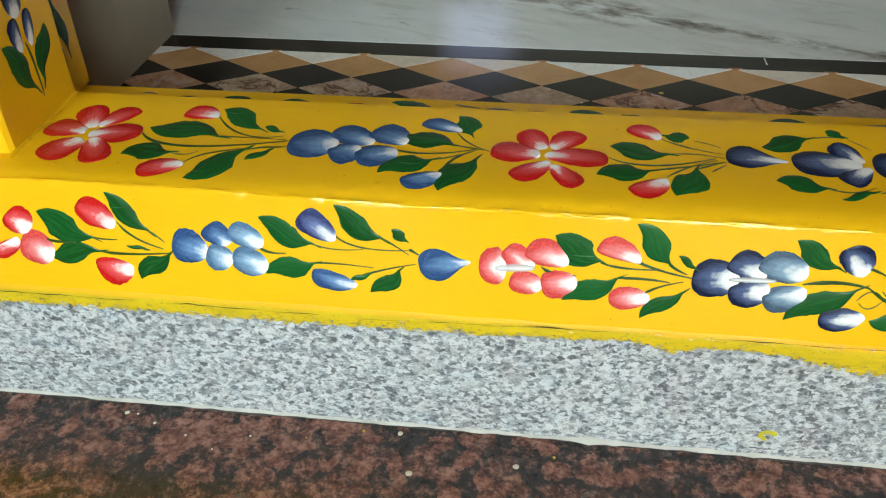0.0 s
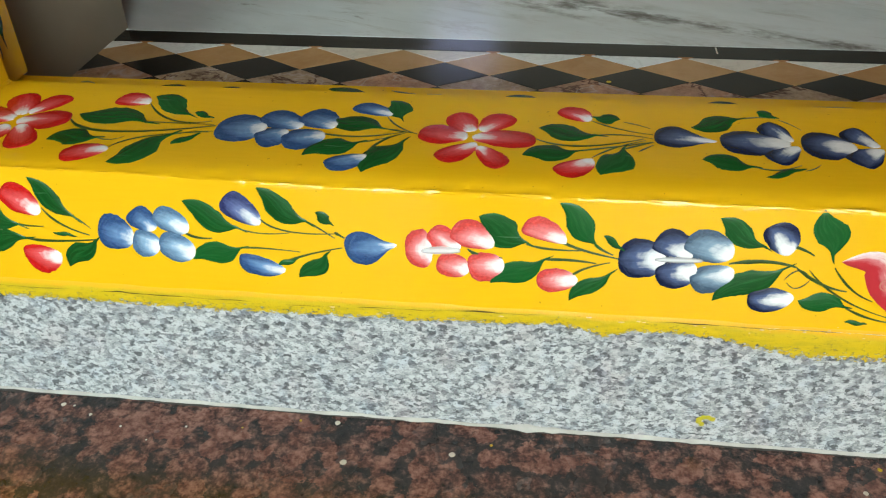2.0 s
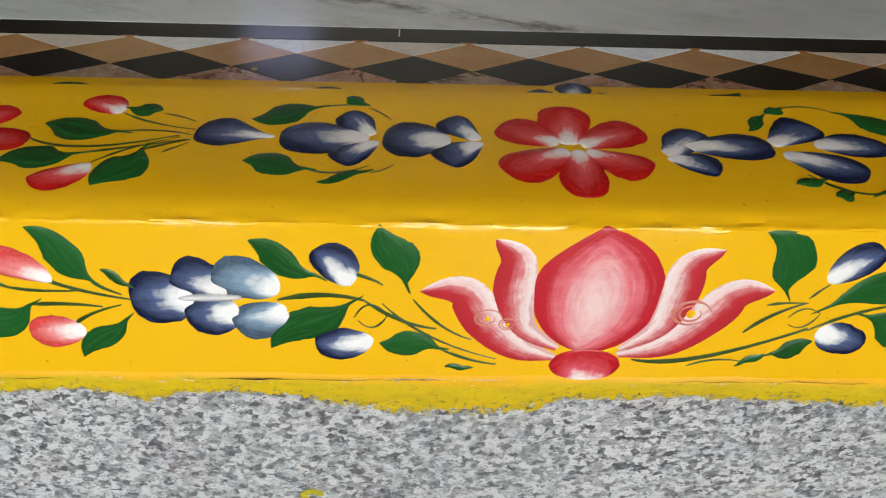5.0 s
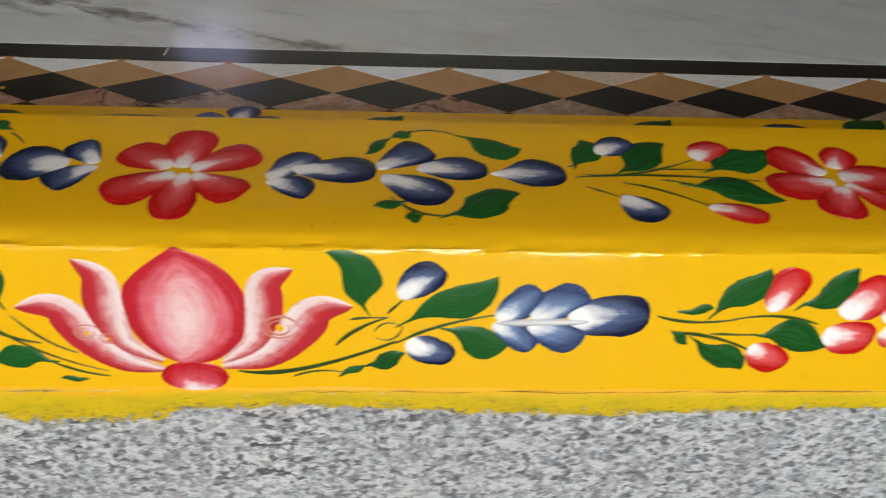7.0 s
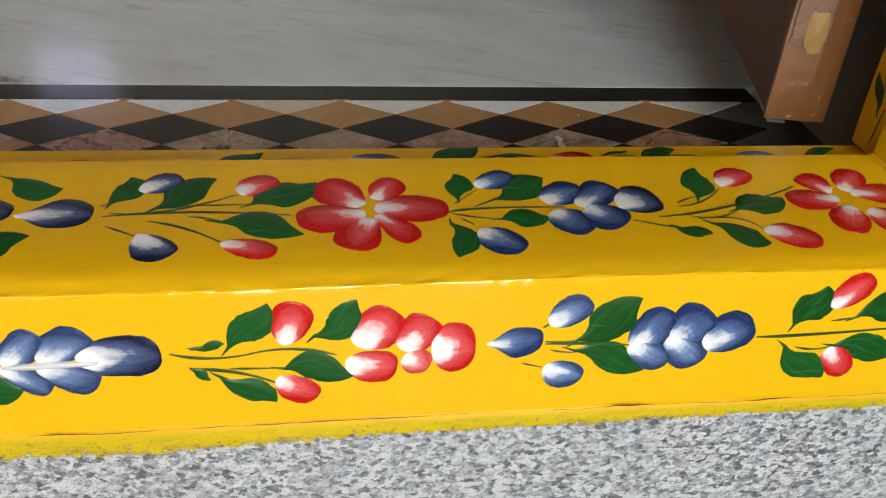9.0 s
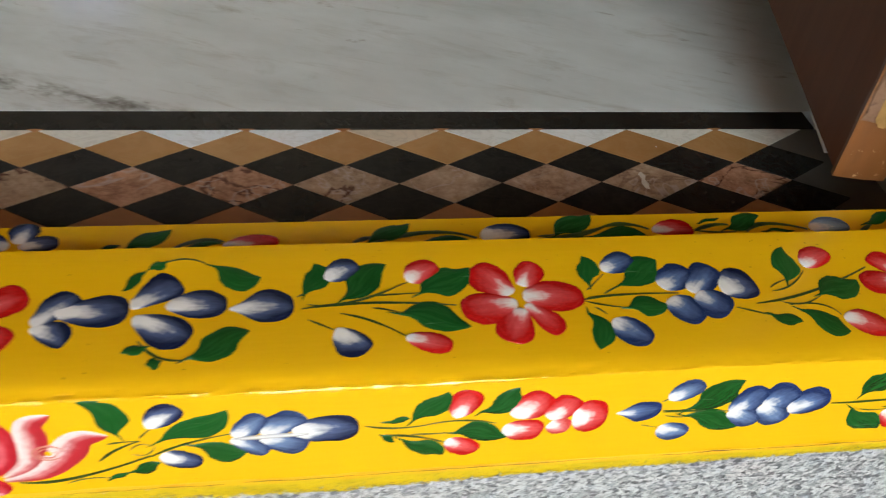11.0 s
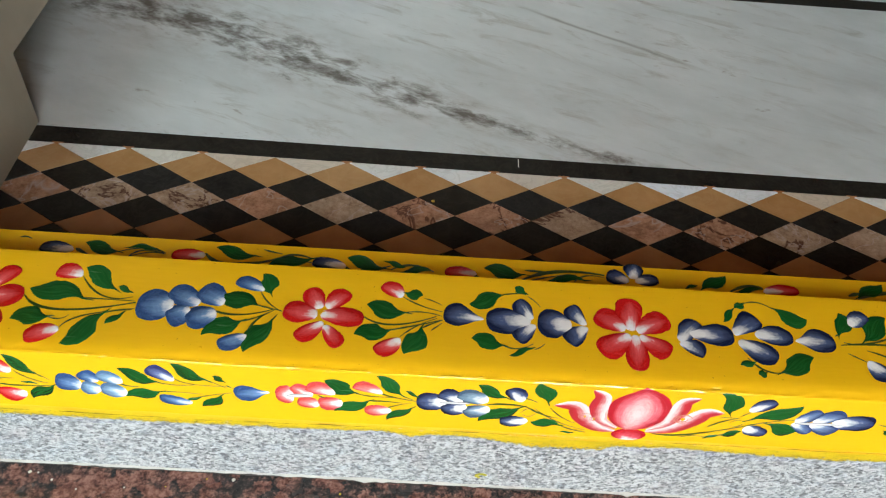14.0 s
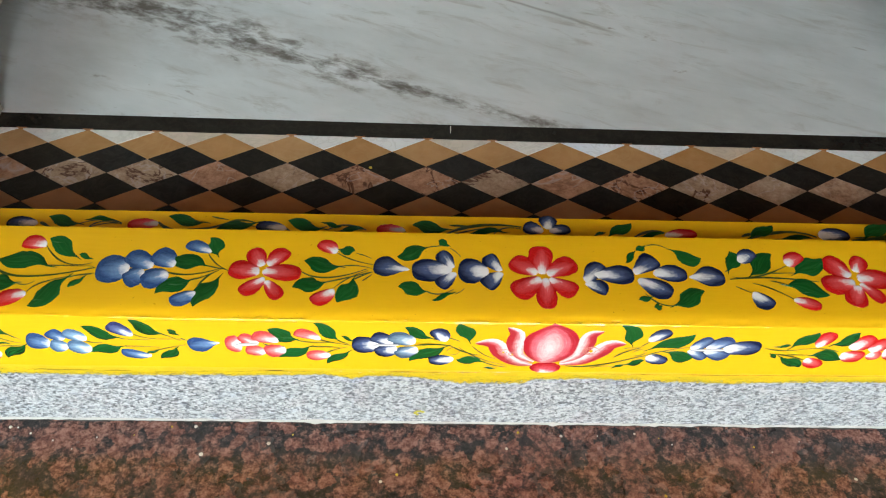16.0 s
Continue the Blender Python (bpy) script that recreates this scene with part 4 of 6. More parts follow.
def finish():
    if not now.get("kind"):
        return
    kind, surface = now["kind"], now["surface"]
    holder = {"J": jamb_l, "K": jamb_l, "M": jamb_r}.get(surface, threshold)
    owner = holder
    if now["centre"]:
        bm = bmesh.new()
        cx, cy = now["centre"]
        bm.faces.new([bm.verts.new(on(surface, cx + 2.4 * math.cos(a) * (1 + 0.3 * math.sin(a * 3)), cy + 1.6 * math.sin(a), 0.42)) for a in (i * math.pi / 5 for i in range(10))])
        owner = part(kind, bm, ENAMEL, holder, LABELS.get(kind, ""))
    elif kind in LABELS:
        owner = new(kind)
        owner.parent = holder
        tagged(owner, LABELS[kind])
    for pts in now["stems"]:
        bm = bmesh.new()
        left, mid, right = [], [], []
        for i, (x, y, hw) in enumerate(pts):
            j, k = max(0, i - 1), min(len(pts) - 1, i + 1)
            dx, dy = pts[k][0] - pts[j][0], pts[k][1] - pts[j][1]
            n = math.hypot(dx, dy) or 1
            ox, oy = -dy / n * hw, dx / n * hw
            left.append(bm.verts.new(on(surface, x + ox, y + oy, 0.1)))
            mid.append(bm.verts.new(on(surface, x, y, 0.22)))
            right.append(bm.verts.new(on(surface, x - ox, y - oy, 0.1)))
        for i in range(len(pts) - 1):
            bm.faces.new((right[i], right[i + 1], mid[i + 1], mid[i]))
            bm.faces.new((mid[i], mid[i + 1], left[i + 1], left[i]))
        part("stem", bm, STEM, owner)
    for name, me, colour in now["strokes"]:
        ob = new(name, me)
        ob.parent = owner
        if colour:
            ob.color = colour


def motif(kind, surface, cx=None, cy=None):
    finish()
    now.update(kind=kind, surface=surface, centre=(cx, cy) if cx is not None else None, stems=[], strokes=[])


def ribbon(name, spine, widths, mat, dome=0.3, uneven=0.08, cols=8):
    """A stroke of paint: spine points with half-widths to both sides, slightly raised in the middle."""
    now["count"] += 1
    seed, lift = now["count"] * 1.7, 0.10 + 0.035 * (len(now["strokes"]) + 1)
    surface = now["surface"]
    me = bpy.data.meshes.new(name)
    verts, faces, uvs = [], [], []
    k = len(spine)
    for i, ((x, y), (l, r)) in enumerate(zip(spine, widths)):
        a, b = spine[max(0, i - 1)], spine[min(k - 1, i + 1)]
        dx, dy = b[0] - a[0], b[1] - a[1]
        n = math.hypot(dx, dy) or 1
        nx, ny = -dy / n, dx / n
        u = i / (k - 1)
        for j in range(cols + 1):
            v = j / cols
            s = 2 * v - 1
            hw = (l if s > 0 else r) * (1 + uneven * noise.noise((u * 4.5, (1 if s > 0 else -1) * 3 + seed, seed)) + 0.7 * uneven * noise.noise((u * 17, s + seed, 3)))
            edge_drop = max(abs(s), 1 - min(u, 1 - u) * 6)
            up = lift + dome * (1 - edge_drop ** 2) if edge_drop < 1 else 0.02
            verts.append(on(surface, x + nx * hw * s, y + ny * hw * s, up))
            uvs.append((u, v))
    flip = surface == "M"
    for i in range(k - 1):
        for j in range(cols):
            q = (i * (cols + 1) + j, (i + 1) * (cols + 1) + j, (i + 1) * (cols + 1) + j + 1, i * (cols + 1) + j + 1)
            faces.append(q[::-1] if flip else q)
    me.from_pydata(verts, [], faces)
    layer = me.uv_layers.new(name="UVMap")
    for loop in me.loops:
        layer.data[loop.index].uv = uvs[loop.vertex_index]
    me.polygons.foreach_set("use_smooth", [True] * len(me.polygons))
    me.materials.append(mat)
    return me


def dab(colour, wx, wy, ex, ey, left, right, widest):
    """One press of a two-tone brush, from its white end to its round end."""
    kind = now["kind"]
    start = START[kind]
    wide = {"painted_flower": 1.05, "painted_trefoil": 1.06, "painted_drop": 1.06, "painted_berries": 1.14}.get(kind, 1.0)
    spine, widths = [], []
    for i in range(17):
        u = 0.5 - 0.5 * math.cos(math.pi * i / 16)
        if u < widest:
            p = start + (1 - start) * math.sin(math.pi / 2 * u / widest) ** {"painted_drop": 2.0, "painted_flower": 1.08}.get(kind, 1.2)
            p *= min(1, math.sqrt(u / 0.06)) if u < 0.06 else 1
            if kind in ("painted_berries", "painted_spray"):
                p = max(0.0, 1 - ((widest - u) / widest) ** 2) ** (0.5 if kind == "painted_berries" else 0.62)
        else:
            p = math.sqrt(max(0.0, 1 - ((u - widest) / (1 - widest)) ** 2)) ** 0.74
        spine.append((wx + (ex - wx) * u, wy + (ey - wy) * u))
        widths.append((left * p * wide, right * p * wide))
    if colour == "w":
        widths = [(1.15 * p, 1.15 * q) for p, q in widths]
    name = "smear" if colour == "w" else CHILD[kind]
    now["strokes"].append((name, ribbon(name, spine, widths, SMEAR if colour == "w" else BRUSH), COLOURS[colour][:3] + (COLOURS[colour][3] + {"painted_flower": -0.07, "painted_berries": 0.08 if colour == "r" else -0.02, "painted_spray": 0.0}.get(kind, -0.02),)))


def leaf(bx, by, tx, ty, left, right, widest):
    full = 0.88 if now["surface"] == "L" else 1.12
    spine, widths = [], []
    sway = (left - right) * 0.35
    bend = 1 if (now["count"] * 7) % 3 else -1
    n = math.hypot(tx - bx, ty - by)
    nx, ny = -(ty - by) / n, (tx - bx) / n
    for i in range(5):
        q = -0.2 * (1 - i / 5)
        spine.append((bx + (tx - bx) * q, by + (ty - by) * q))
        widths.append((0.15 + 0.12 * i, 0.15 + 0.12 * i))
    for i in range(17):
        u = i / 16
        p = math.sin(math.pi / 2 * u / widest) ** 1.35 if u < widest else math.cos(math.pi / 2 * min(1.0, (u - widest) / (1 - widest))) ** 0.9
        s = sway * math.sin(math.pi * u) + bend * n * 0.05 * math.sin(2 * math.pi * u)
        spine.append((bx + (tx - bx) * u + nx * s, by + (ty - by) * u + ny * s))
        widths.append((max(0.0, (left - sway)) * p * full + 0.7 * (1 - u) ** 2 + 0.12, max(0.0, (right + sway)) * p * full + 0.7 * (1 - u) ** 2 + 0.12))
    now["strokes"].append(("leaf", ribbon("leaf", spine, widths, LEAF, 0.25, 0.13, 6), None))


def stem(ax, ay, mx, my, bx, by, width):
    width *= 1.4 if now["surface"] == "L" else 1.0
    cx, cy = 2 * mx - (ax + bx) / 2, 2 * my - (ay + by) / 2
    pts = []
    for i in range(13):
        u = i / 12
        x = ax * (1 - u) ** 2 + 2 * cx * u * (1 - u) + bx * u * u
        y = ay * (1 - u) ** 2 + 2 * cy * u * (1 - u) + by * u * u
        pts.append((x, y, width * 0.72 * (0.3 + 0.7 * min(1.0, u / 0.28)) * (1.15 - 0.75 * u) * (1 + 0.2 * noise.noise((x * 0.2, y * 0.2, 1)))))
    now["stems"].append(pts)


def lotus_petal(kind, bx, by, mx, my, tx, ty, left, right):
    """The large middle petal: broad below, drawn to a point above."""
    cx, cy = 2 * mx - (bx + tx) / 2, 2 * my - (by + ty) / 2
    spine, widths = [], []
    for i in range(33):
        u = 0.5 - 0.5 * math.cos(math.pi * i / 32)
        spine.append((bx * (1 - u) ** 2 + 2 * cx * u * (1 - u) + tx * u * u, by * (1 - u) ** 2 + 2 * cy * u * (1 - u) + ty * u * u))
        p = math.sqrt(max(0.0, 1 - ((0.43 - u) / 0.43) ** 2)) if u < 0.43 else 1 - 0.97 * ((u - 0.43) / 0.57) ** 2.3
        widths.append((left * p, right * p))
    widths[-1] = (0.3, 0.3)
    now["strokes"].append(("petal", ribbon("petal", spine, widths, LOTUS, 0.3, 0.03, 14), None))


def side_petal(flip, wide, *xy):
    """An outer lotus petal that bends outward to its tip; five points along its middle."""
    pts = [Vector((xy[i], xy[i + 1])) for i in range(0, 10, 2)]
    pts = [pts[0] * 2 - pts[1]] + pts + [pts[-1] * 2 - pts[-2]]
    spine, widths = [], []
    for i in range(25):
        s = i / 24 * 4
        k = min(3, int(s))
        t, (a, b, c, d) = s - k, pts[k:k + 4]
        q = 0.5 * (2 * b + (c - a) * t + (2 * a - 5 * b + 4 * c - d) * t * t + (3 * b - a - 3 * c + d) * t ** 3)
        spine.append((q.x, q.y))
        u = i / 24
        p = (0.20 + 0.92 * math.sin(math.pi / 2 * min(1, u / 0.5)) ** 1.1) * (1 if u < 0.56 else math.cos(math.pi / 2 * (u - 0.56) / 0.44) ** 0.75)
        widths.append((wide * p + 0.1, wide * p + 0.1))
    if flip:
        me = ribbon("petal", spine, widths, SIDE_R, 0.3, 0.03, 10)
    else:
        me = ribbon("petal", spine, widths, SIDE_L, 0.3, 0.03, 10)
    now["strokes"].append(("petal", me, None))


def curl(cx, cy, r):
    """Two loose turns of thinned paint round a bare yellow eye."""
    for turn, (reach, width) in enumerate(((1.0, 0.13), (0.62, 0.10))):
        spine, widths = [], []
        for i in range(29):
            a = 1.3 * turn + i / 28 * 1.8 * math.pi
            q = r * reach * (1 - 0.22 * i / 28)
            spine.append((cx + q * math.cos(a), cy + q * 0.82 * math.sin(a)))
            widths.append((r * width * math.sin(math.pi * (0.08 + 0.84 * i / 28)),) * 2)
        now["strokes"].append(("curl", ribbon("curl", spine, widths, CURL, 0.2, 0.2, 4), None))
    spine = [(cx, cy - r * 0.24 * math.cos(math.pi * i / 8)) for i in range(9)]
    widths = [(r * 0.3 * math.sin(math.pi * i / 8),) * 2 for i in range(9)]
    now["strokes"].append(("eye", ribbon("eye", spine, widths, ENAMEL, 0.2, 0.05, 4), None))


def lotus_base(cx, cy, rx, ry):
    spine, widths = [], []
    for i in range(17):
        a = math.pi * i / 16
        spine.append((cx, cy - ry * math.cos(a)))
        widths.append((rx * math.sin(a), rx * math.sin(a)))
    now["strokes"].append(("calyx", ribbon("calyx", spine, widths, BRUSH, 0.3, 0.03), (0.46, 0.012, 0.020, 0.40)))


motif("painted_flower", "T", -501.9, 47.9)
dab("r", -501.6, 52.7, -511.9, 77.8, 10.2, 8.1, 0.64)
dab("r", -498.3, 54.7, -481.7, 75.2, 10.0, 4.8, 0.65)
dab("r", -500.6, 45.4, -470.9, 51.4, 10.2, 10.6, 0.58)
dab("r", -495.5, 41.8, -483.6, 17.2, 9.1, 8.4, 0.67)
dab("r", -501.5, 40.3, -517.0, 19.3, 11.0, 9.9, 0.56)
dab("r", -503.0, 47.8, -528.5, 49.6, 7.5, 12.0, 0.69)
motif("painted_spray", "T")
stem(-470.2, 49.8, -441.0, 37.8, -384.9, 48.6, 2)
stem(-432.4, 71.6, -411.9, 53.3, -388.8, 53.8, 1.2)
stem(-434.6, 21.4, -419.9, 33.7, -386.0, 41.2, 1.2)
stem(-427.5, 50.3, -410.8, 50.1, -386.1, 49.8, 1)
stem(-446.4, 30.8, -437.6, 29.2, -431.1, 33.3, .8)
stem(-406.3, 36.4, -396.2, 40.3, -383.9, 42.3, 1)
dab("r", -432.4, 71.6, -454.1, 72.4, 4.1, 11.7, 0.60)
leaf(-404.2, 60.6, -432.2, 80.1, 6.2, 7.7, 0.57)
leaf(-391.1, 58.5, -402.4, 63.0, 2.2, 2.2, 0.64)
leaf(-425.5, 49.5, -468.6, 56.7, 5.5, 11.5, 0.54)
leaf(-446.4, 30.8, -473.0, 26.7, 5.3, 9.9, 0.48)
dab("r", -434.2, 20.3, -457.4, 10.8, 6.9, 9.4, 0.63)
leaf(-406.3, 36.4, -430.2, 7.6, 9.5, 6.0, 0.52)
leaf(-392.2, 37.6, -402.8, 27.1, 2.6, 2.6, 0.60)
motif("painted_berries", "F")
dab("r", -531.5, 125.6, -552.9, 114.1, 7.3, 1.5, 0.63)
dab("r", -523.2, 130.1, -533.7, 140.9, 7.4, 11.4, 0.63)
dab("p", -513.5, 113.1, -530.8, 122.7, 10.0, 12.0, 0.60)
motif("painted_spray", "F")
stem(-489.9, 129.6, -482.0, 128.2, -472.0, 128.3, 1)
stem(-485.2, 119.6, -467.9, 118.9, -442.5, 121.4, 1.5)
stem(-521.1, 128.7, -513.0, 125.0, -497.2, 124.6, 2)
stem(-452.9, 136.0, -448.9, 132.5, -445.0, 128.4, 1)
stem(-469.6, 140.5, -461.6, 130.6, -446.8, 124.0, 1.3)
leaf(-486.7, 128.8, -514.8, 144.0, 10.9, 5.8, 0.54)
leaf(-485.2, 119.6, -515.8, 113.9, 5.3, 7.0, 0.54)
dab("r", -471.4, 136.6, -490.0, 150.2, 8.1, 11.1, 0.61)
leaf(-452.9, 136.0, -472.0, 159.1, 7.0, 3.8, 0.48)
leaf(-456.9, 122.9, -468.0, 124.8, 1.0, 1.0, 0.49)
leaf(-444.4, 120.3, -464.7, 101.6, 3.7, 6.5, 0.50)
dab("r", -467.3, 109.6, -489.4, 110.9, 14.4, 5.4, 0.59)
motif("painted_berries", "F")
dab("b", -421.8, 122.9, -440.7, 129.3, 9.9, 10.9, 0.64)
dab("b", -408.5, 129.7, -418.0, 142.1, 7.9, 6.7, 0.74)
dab("s", -389.4, 130.1, -407.6, 139.1, 5.6, 8.6, 0.62)
dab("s", -407.2, 119.2, -421.2, 125.9, 10.8, 5.7, 0.59)
dab("s", -388.4, 115.7, -408.0, 122.1, 8.4, 8.5, 0.57)
motif("painted_berries", "T")
dab("b", -355.3, 47.3, -384.0, 46.2, 12.7, 14.1, 0.56)
dab("b", -336.1, 50.6, -362.2, 60.5, 6.9, 10.5, 0.68)
dab("b", -342.1, 45.3, -359.4, 37.7, 11.6, 6.8, 0.61)
dab("b", -317.6, 52.3, -340.2, 61.4, 5.8, 12.8, 0.68)
dab("b", -321.3, 43.2, -344.1, 36.2, 10.5, 8.6, 0.63)
motif("painted_spray", "T")
stem(-329.4, 47.4, -306.4, 42.4, -279.4, 49.5, 1.5)
stem(-291.4, 66.3, -283.1, 55.4, -271.6, 47.7, 1)
stem(-302.4, 36.2, -290.8, 40.8, -277.8, 49.0, 1)
stem(-295.3, 28.1, -289.1, 39.5, -280.7, 46.9, 1.5)
stem(-292.2, 53.0, -282.6, 50.7, -272.4, 48.6, 1.2)
dab("b", -288.4, 67.8, -312.7, 74.4, 4.1, 8.5, 0.62)
leaf(-283.3, 65.2, -292.6, 83.9, 4.7, 8.8, 0.40)
leaf(-292.2, 53.0, -322.9, 61.9, 8.0, 7.3, 0.48)
leaf(-302.4, 36.2, -329.0, 22.1, 4.7, 9.5, 0.37)
leaf(-278.4, 39.0, -295.1, 9.9, 6.2, 8.4, 0.51)
dab("b", -294.8, 24.2, -315.9, 16.2, 9.6, 4.5, 0.56)
motif("painted_spray", "F")
stem(-362.1, 134.1, -350.1, 131.2, -333.9, 132.4, .8)
stem(-362.9, 120.7, -351.1, 121.7, -329.4, 120.5, 1)
stem(-393.1, 130.3, -386.6, 126.6, -377.2, 126.4, 1.5)
stem(-324.2, 140.5, -317.7, 136.4, -309.7, 130.5, 1)
stem(-350.4, 143.2, -337.6, 134.0, -309.6, 133.3, 1)
stem(-309.5, 134.2, -307.4, 132.9, -304.4, 130.9, 1.5)
stem(-344.4, 109.5, -329.6, 117.5, -306.2, 124.7, 1.2)
leaf(-362.1, 134.1, -389.4, 149.0, 8.5, 4.6, 0.48)
leaf(-362.9, 120.7, -390.5, 111.7, 5.3, 7.3, 0.43)
dab("i", -348.8, 136.9, -366.8, 152.0, 8.0, 9.1, 0.75)
leaf(-324.2, 140.5, -348.0, 159.3, 8.5, 3.4, 0.42)
leaf(-310.8, 139.6, -318.4, 146.0, 2.8, 2.8, 0.50)
dab("b", -339.0, 107.9, -364.1, 114.8, 9.4, 4.6, 0.69)
leaf(-315.6, 119.6, -332.2, 103.5, 6.3, 2.7, 0.43)
leaf(-332.9, 115.3, -342.7, 111.0, 1.5, 1.5, 0.51)
motif("painted_drop", "F")
dab("b", -276.8, 128.3, -304.7, 123.3, 10.0, 10.1, 0.66)
motif("painted_berries", "F")
dab("p", -258.2, 126.0, -272.7, 125.8, 9.8, 11.6, 0.36)
dab("p", -244.3, 127.3, -259.1, 138.7, 7.6, 6.8, 0.70)
dab("p", -226.5, 131.0, -249.1, 136.0, 4.1, 11.2, 0.58)
dab("p", -239.1, 114.8, -256.4, 118.2, 6.2, 7.6, 0.60)
dab("p", -221.2, 119.9, -240.2, 118.3, 10.0, 7.0, 0.57)
dab("w", -264.3, 125.7, -243.4, 127.4, 3.4, 2.8, 0.52)
motif("painted_spray", "F")
stem(-210.7, 133.3, -198.1, 130.9, -180.6, 131.2, 1.2)
stem(-201.8, 124.2, -188.6, 124.8, -175.2, 123.6, 1.5)
stem(-240.2, 128.5, -233.3, 124.7, -222.4, 124.0, 1.5)
stem(-176.9, 135.9, -173.9, 132.8, -167.3, 129.3, 1.5)
stem(-196.8, 138.2, -184.2, 132.0, -164.4, 127.2, 1.5)
stem(-188.2, 113.6, -180.9, 119.7, -168.4, 124.6, 1.2)
leaf(-210.8, 134.5, -234.2, 148.6, 10.2, 6.6, 0.47)
leaf(-201.8, 123.8, -228.5, 107.3, 6.3, 5.8, 0.48)
dab("p", -190.7, 134.9, -213.2, 142.1, 2.9, 10.8, 0.67)
leaf(-176.9, 135.9, -195.2, 158.4, 4.8, 7.2, 0.41)
leaf(-163.7, 133.6, -173.0, 140.7, 1.6, 1.6, 0.56)
dab("p", -183.5, 112.4, -204.6, 110.6, 7.7, 7.8, 0.57)
leaf(-168.2, 117.2, -187.3, 98.7, 3.2, 5.1, 0.47)
motif("painted_berries", "F")
dab("n", -141.2, 127.5, -164.7, 126.8, 9.9, 11.6, 0.59)
dab("n", -129.0, 130.8, -148.9, 137.0, 4.7, 11.1, 0.68)
dab("n", -125.5, 122.0, -145.9, 120.3, 9.3, 8.0, 0.52)
dab("k", -110.0, 132.3, -134.2, 138.1, 6.4, 10.3, 0.60)
dab("k", -108.0, 123.5, -128.8, 117.1, 10.2, 5.6, 0.58)
dab("w", -147.3, 128.2, -123.6, 129.0, 2.3, 2.1, 0.50)
motif("painted_flower", "T", -241.4, 49.3)
dab("r", -242.5, 53.0, -252.9, 72.6, 8.9, 7.5, 0.61)
dab("r", -237.8, 53.4, -220.8, 69.7, 10.8, 5.1, 0.58)
dab("r", -242.3, 47.4, -208.7, 44.9, 9.8, 8.7, 0.58)
dab("r", -238.3, 37.0, -225.1, 18.5, 7.5, 5.8, 0.68)
dab("r", -239.3, 40.3, -259.3, 25.4, 9.4, 5.1, 0.64)
dab("r", -244.2, 46.4, -271.2, 48.5, 8.6, 11.5, 0.60)
motif("painted_spray", "T")
stem(-208.6, 47.5, -185.7, 41.6, -153.2, 51.9, 1.5)
stem(-179.9, 69.4, -165.7, 61.8, -148.0, 56.8, 1)
stem(-177.4, 54.1, -162.7, 55.4, -148.6, 52.3, 1)
stem(-188.7, 36.3, -171.4, 41.2, -149.1, 48.6, 1.3)
stem(-164.5, 39.4, -156.8, 44.3, -148.2, 48.7, 1.2)
stem(-180.2, 30.7, -167.8, 41.5, -152.5, 50.1, 1)
stem(-156.7, 38.1, -152.7, 41.9, -148.6, 45.8, 1)
stem(-163.1, 69.0, -155.9, 66.8, -149.0, 63.1, .8)
dab("r", -179.9, 69.4, -197.5, 79.0, 5.2, 9.5, 0.54)
leaf(-177.8, 73.2, -164.4, 71.8, 4.2, 4.9, 0.49)
leaf(-177.4, 54.1, -207.7, 60.0, 9.1, 5.6, 0.53)
leaf(-188.7, 36.3, -215.1, 30.8, 6.3, 7.2, 0.46)
dab("r", -179.5, 29.2, -199.3, 18.4, 10.3, 4.1, 0.54)
leaf(-164.4, 40.1, -176.2, 16.0, 9.5, 5.7, 0.47)
motif("painted_drop", "T")
dab("n", -116.3, 51.9, -147.8, 54.6, 9.3, 12.3, 0.67)
motif("painted_trefoil", "T")
stem(-102.3, 76.5, -90.6, 79.0, -82.5, 78.2, 1)
stem(-81.4, 76.8, -75.9, 72.4, -71.7, 67.1, .8)
stem(-102.3, 28.6, -90.8, 26.2, -78.8, 31.4, 1)
stem(-78.1, 26.4, -73.7, 28.4, -69.6, 32.3, .8)
leaf(-102.3, 76.5, -127.8, 66.2, 7.8, 5.9, 0.50)
leaf(-82.4, 79.6, -91.5, 85.1, 3.4, 3.4, 0.67)
leaf(-102.3, 28.6, -125.9, 33.3, 5.8, 6.9, 0.52)
leaf(-80.1, 27.1, -97.3, 19.8, 1.9, 1.9, 0.52)
dab("n", -79.5, 52.6, -114.7, 52.9, 13.1, 10.8, 0.60)
dab("n", -78.3, 54.4, -88.5, 73.5, 9.0, 5.2, 0.62)
dab("n", -76.4, 49.0, -89.4, 32.0, 4.9, 9.6, 0.71)
motif("painted_trefoil", "T")
dab("n", -47.7, 50.4, -74.5, 53.6, 14.0, 12.9, 0.57)
dab("n", -36.5, 52.0, -46.2, 71.0, 10.4, 3.9, 0.78)
dab("n", -35.7, 49.7, -48.0, 31.5, 3.8, 13.0, 0.70)
motif("painted_spray", "F")
stem(-111.3, 127.8, -94.5, 130.3, -79.6, 127.9, 2)
stem(-79.6, 127.9, -66.2, 118.7, -53.0, 114.8, 1.5)
stem(-88.8, 142.1, -78.2, 138.4, -72.7, 135.1, 1.3)
stem(-83.7, 119.7, -77.8, 126.0, -71.1, 121.3, .7)
stem(-71.1, 121.3, -76.6, 115.2, -82.2, 118.4, .7)
stem(-52.1, 105.1, -40.6, 99.6, -29.4, 97.0, 1.2)
stem(-73.2, 126.7, -54.8, 110.6, -29.8, 99.8, 1)
stem(-61.8, 128.8, -51.1, 116.3, -39.6, 109.6, 1)
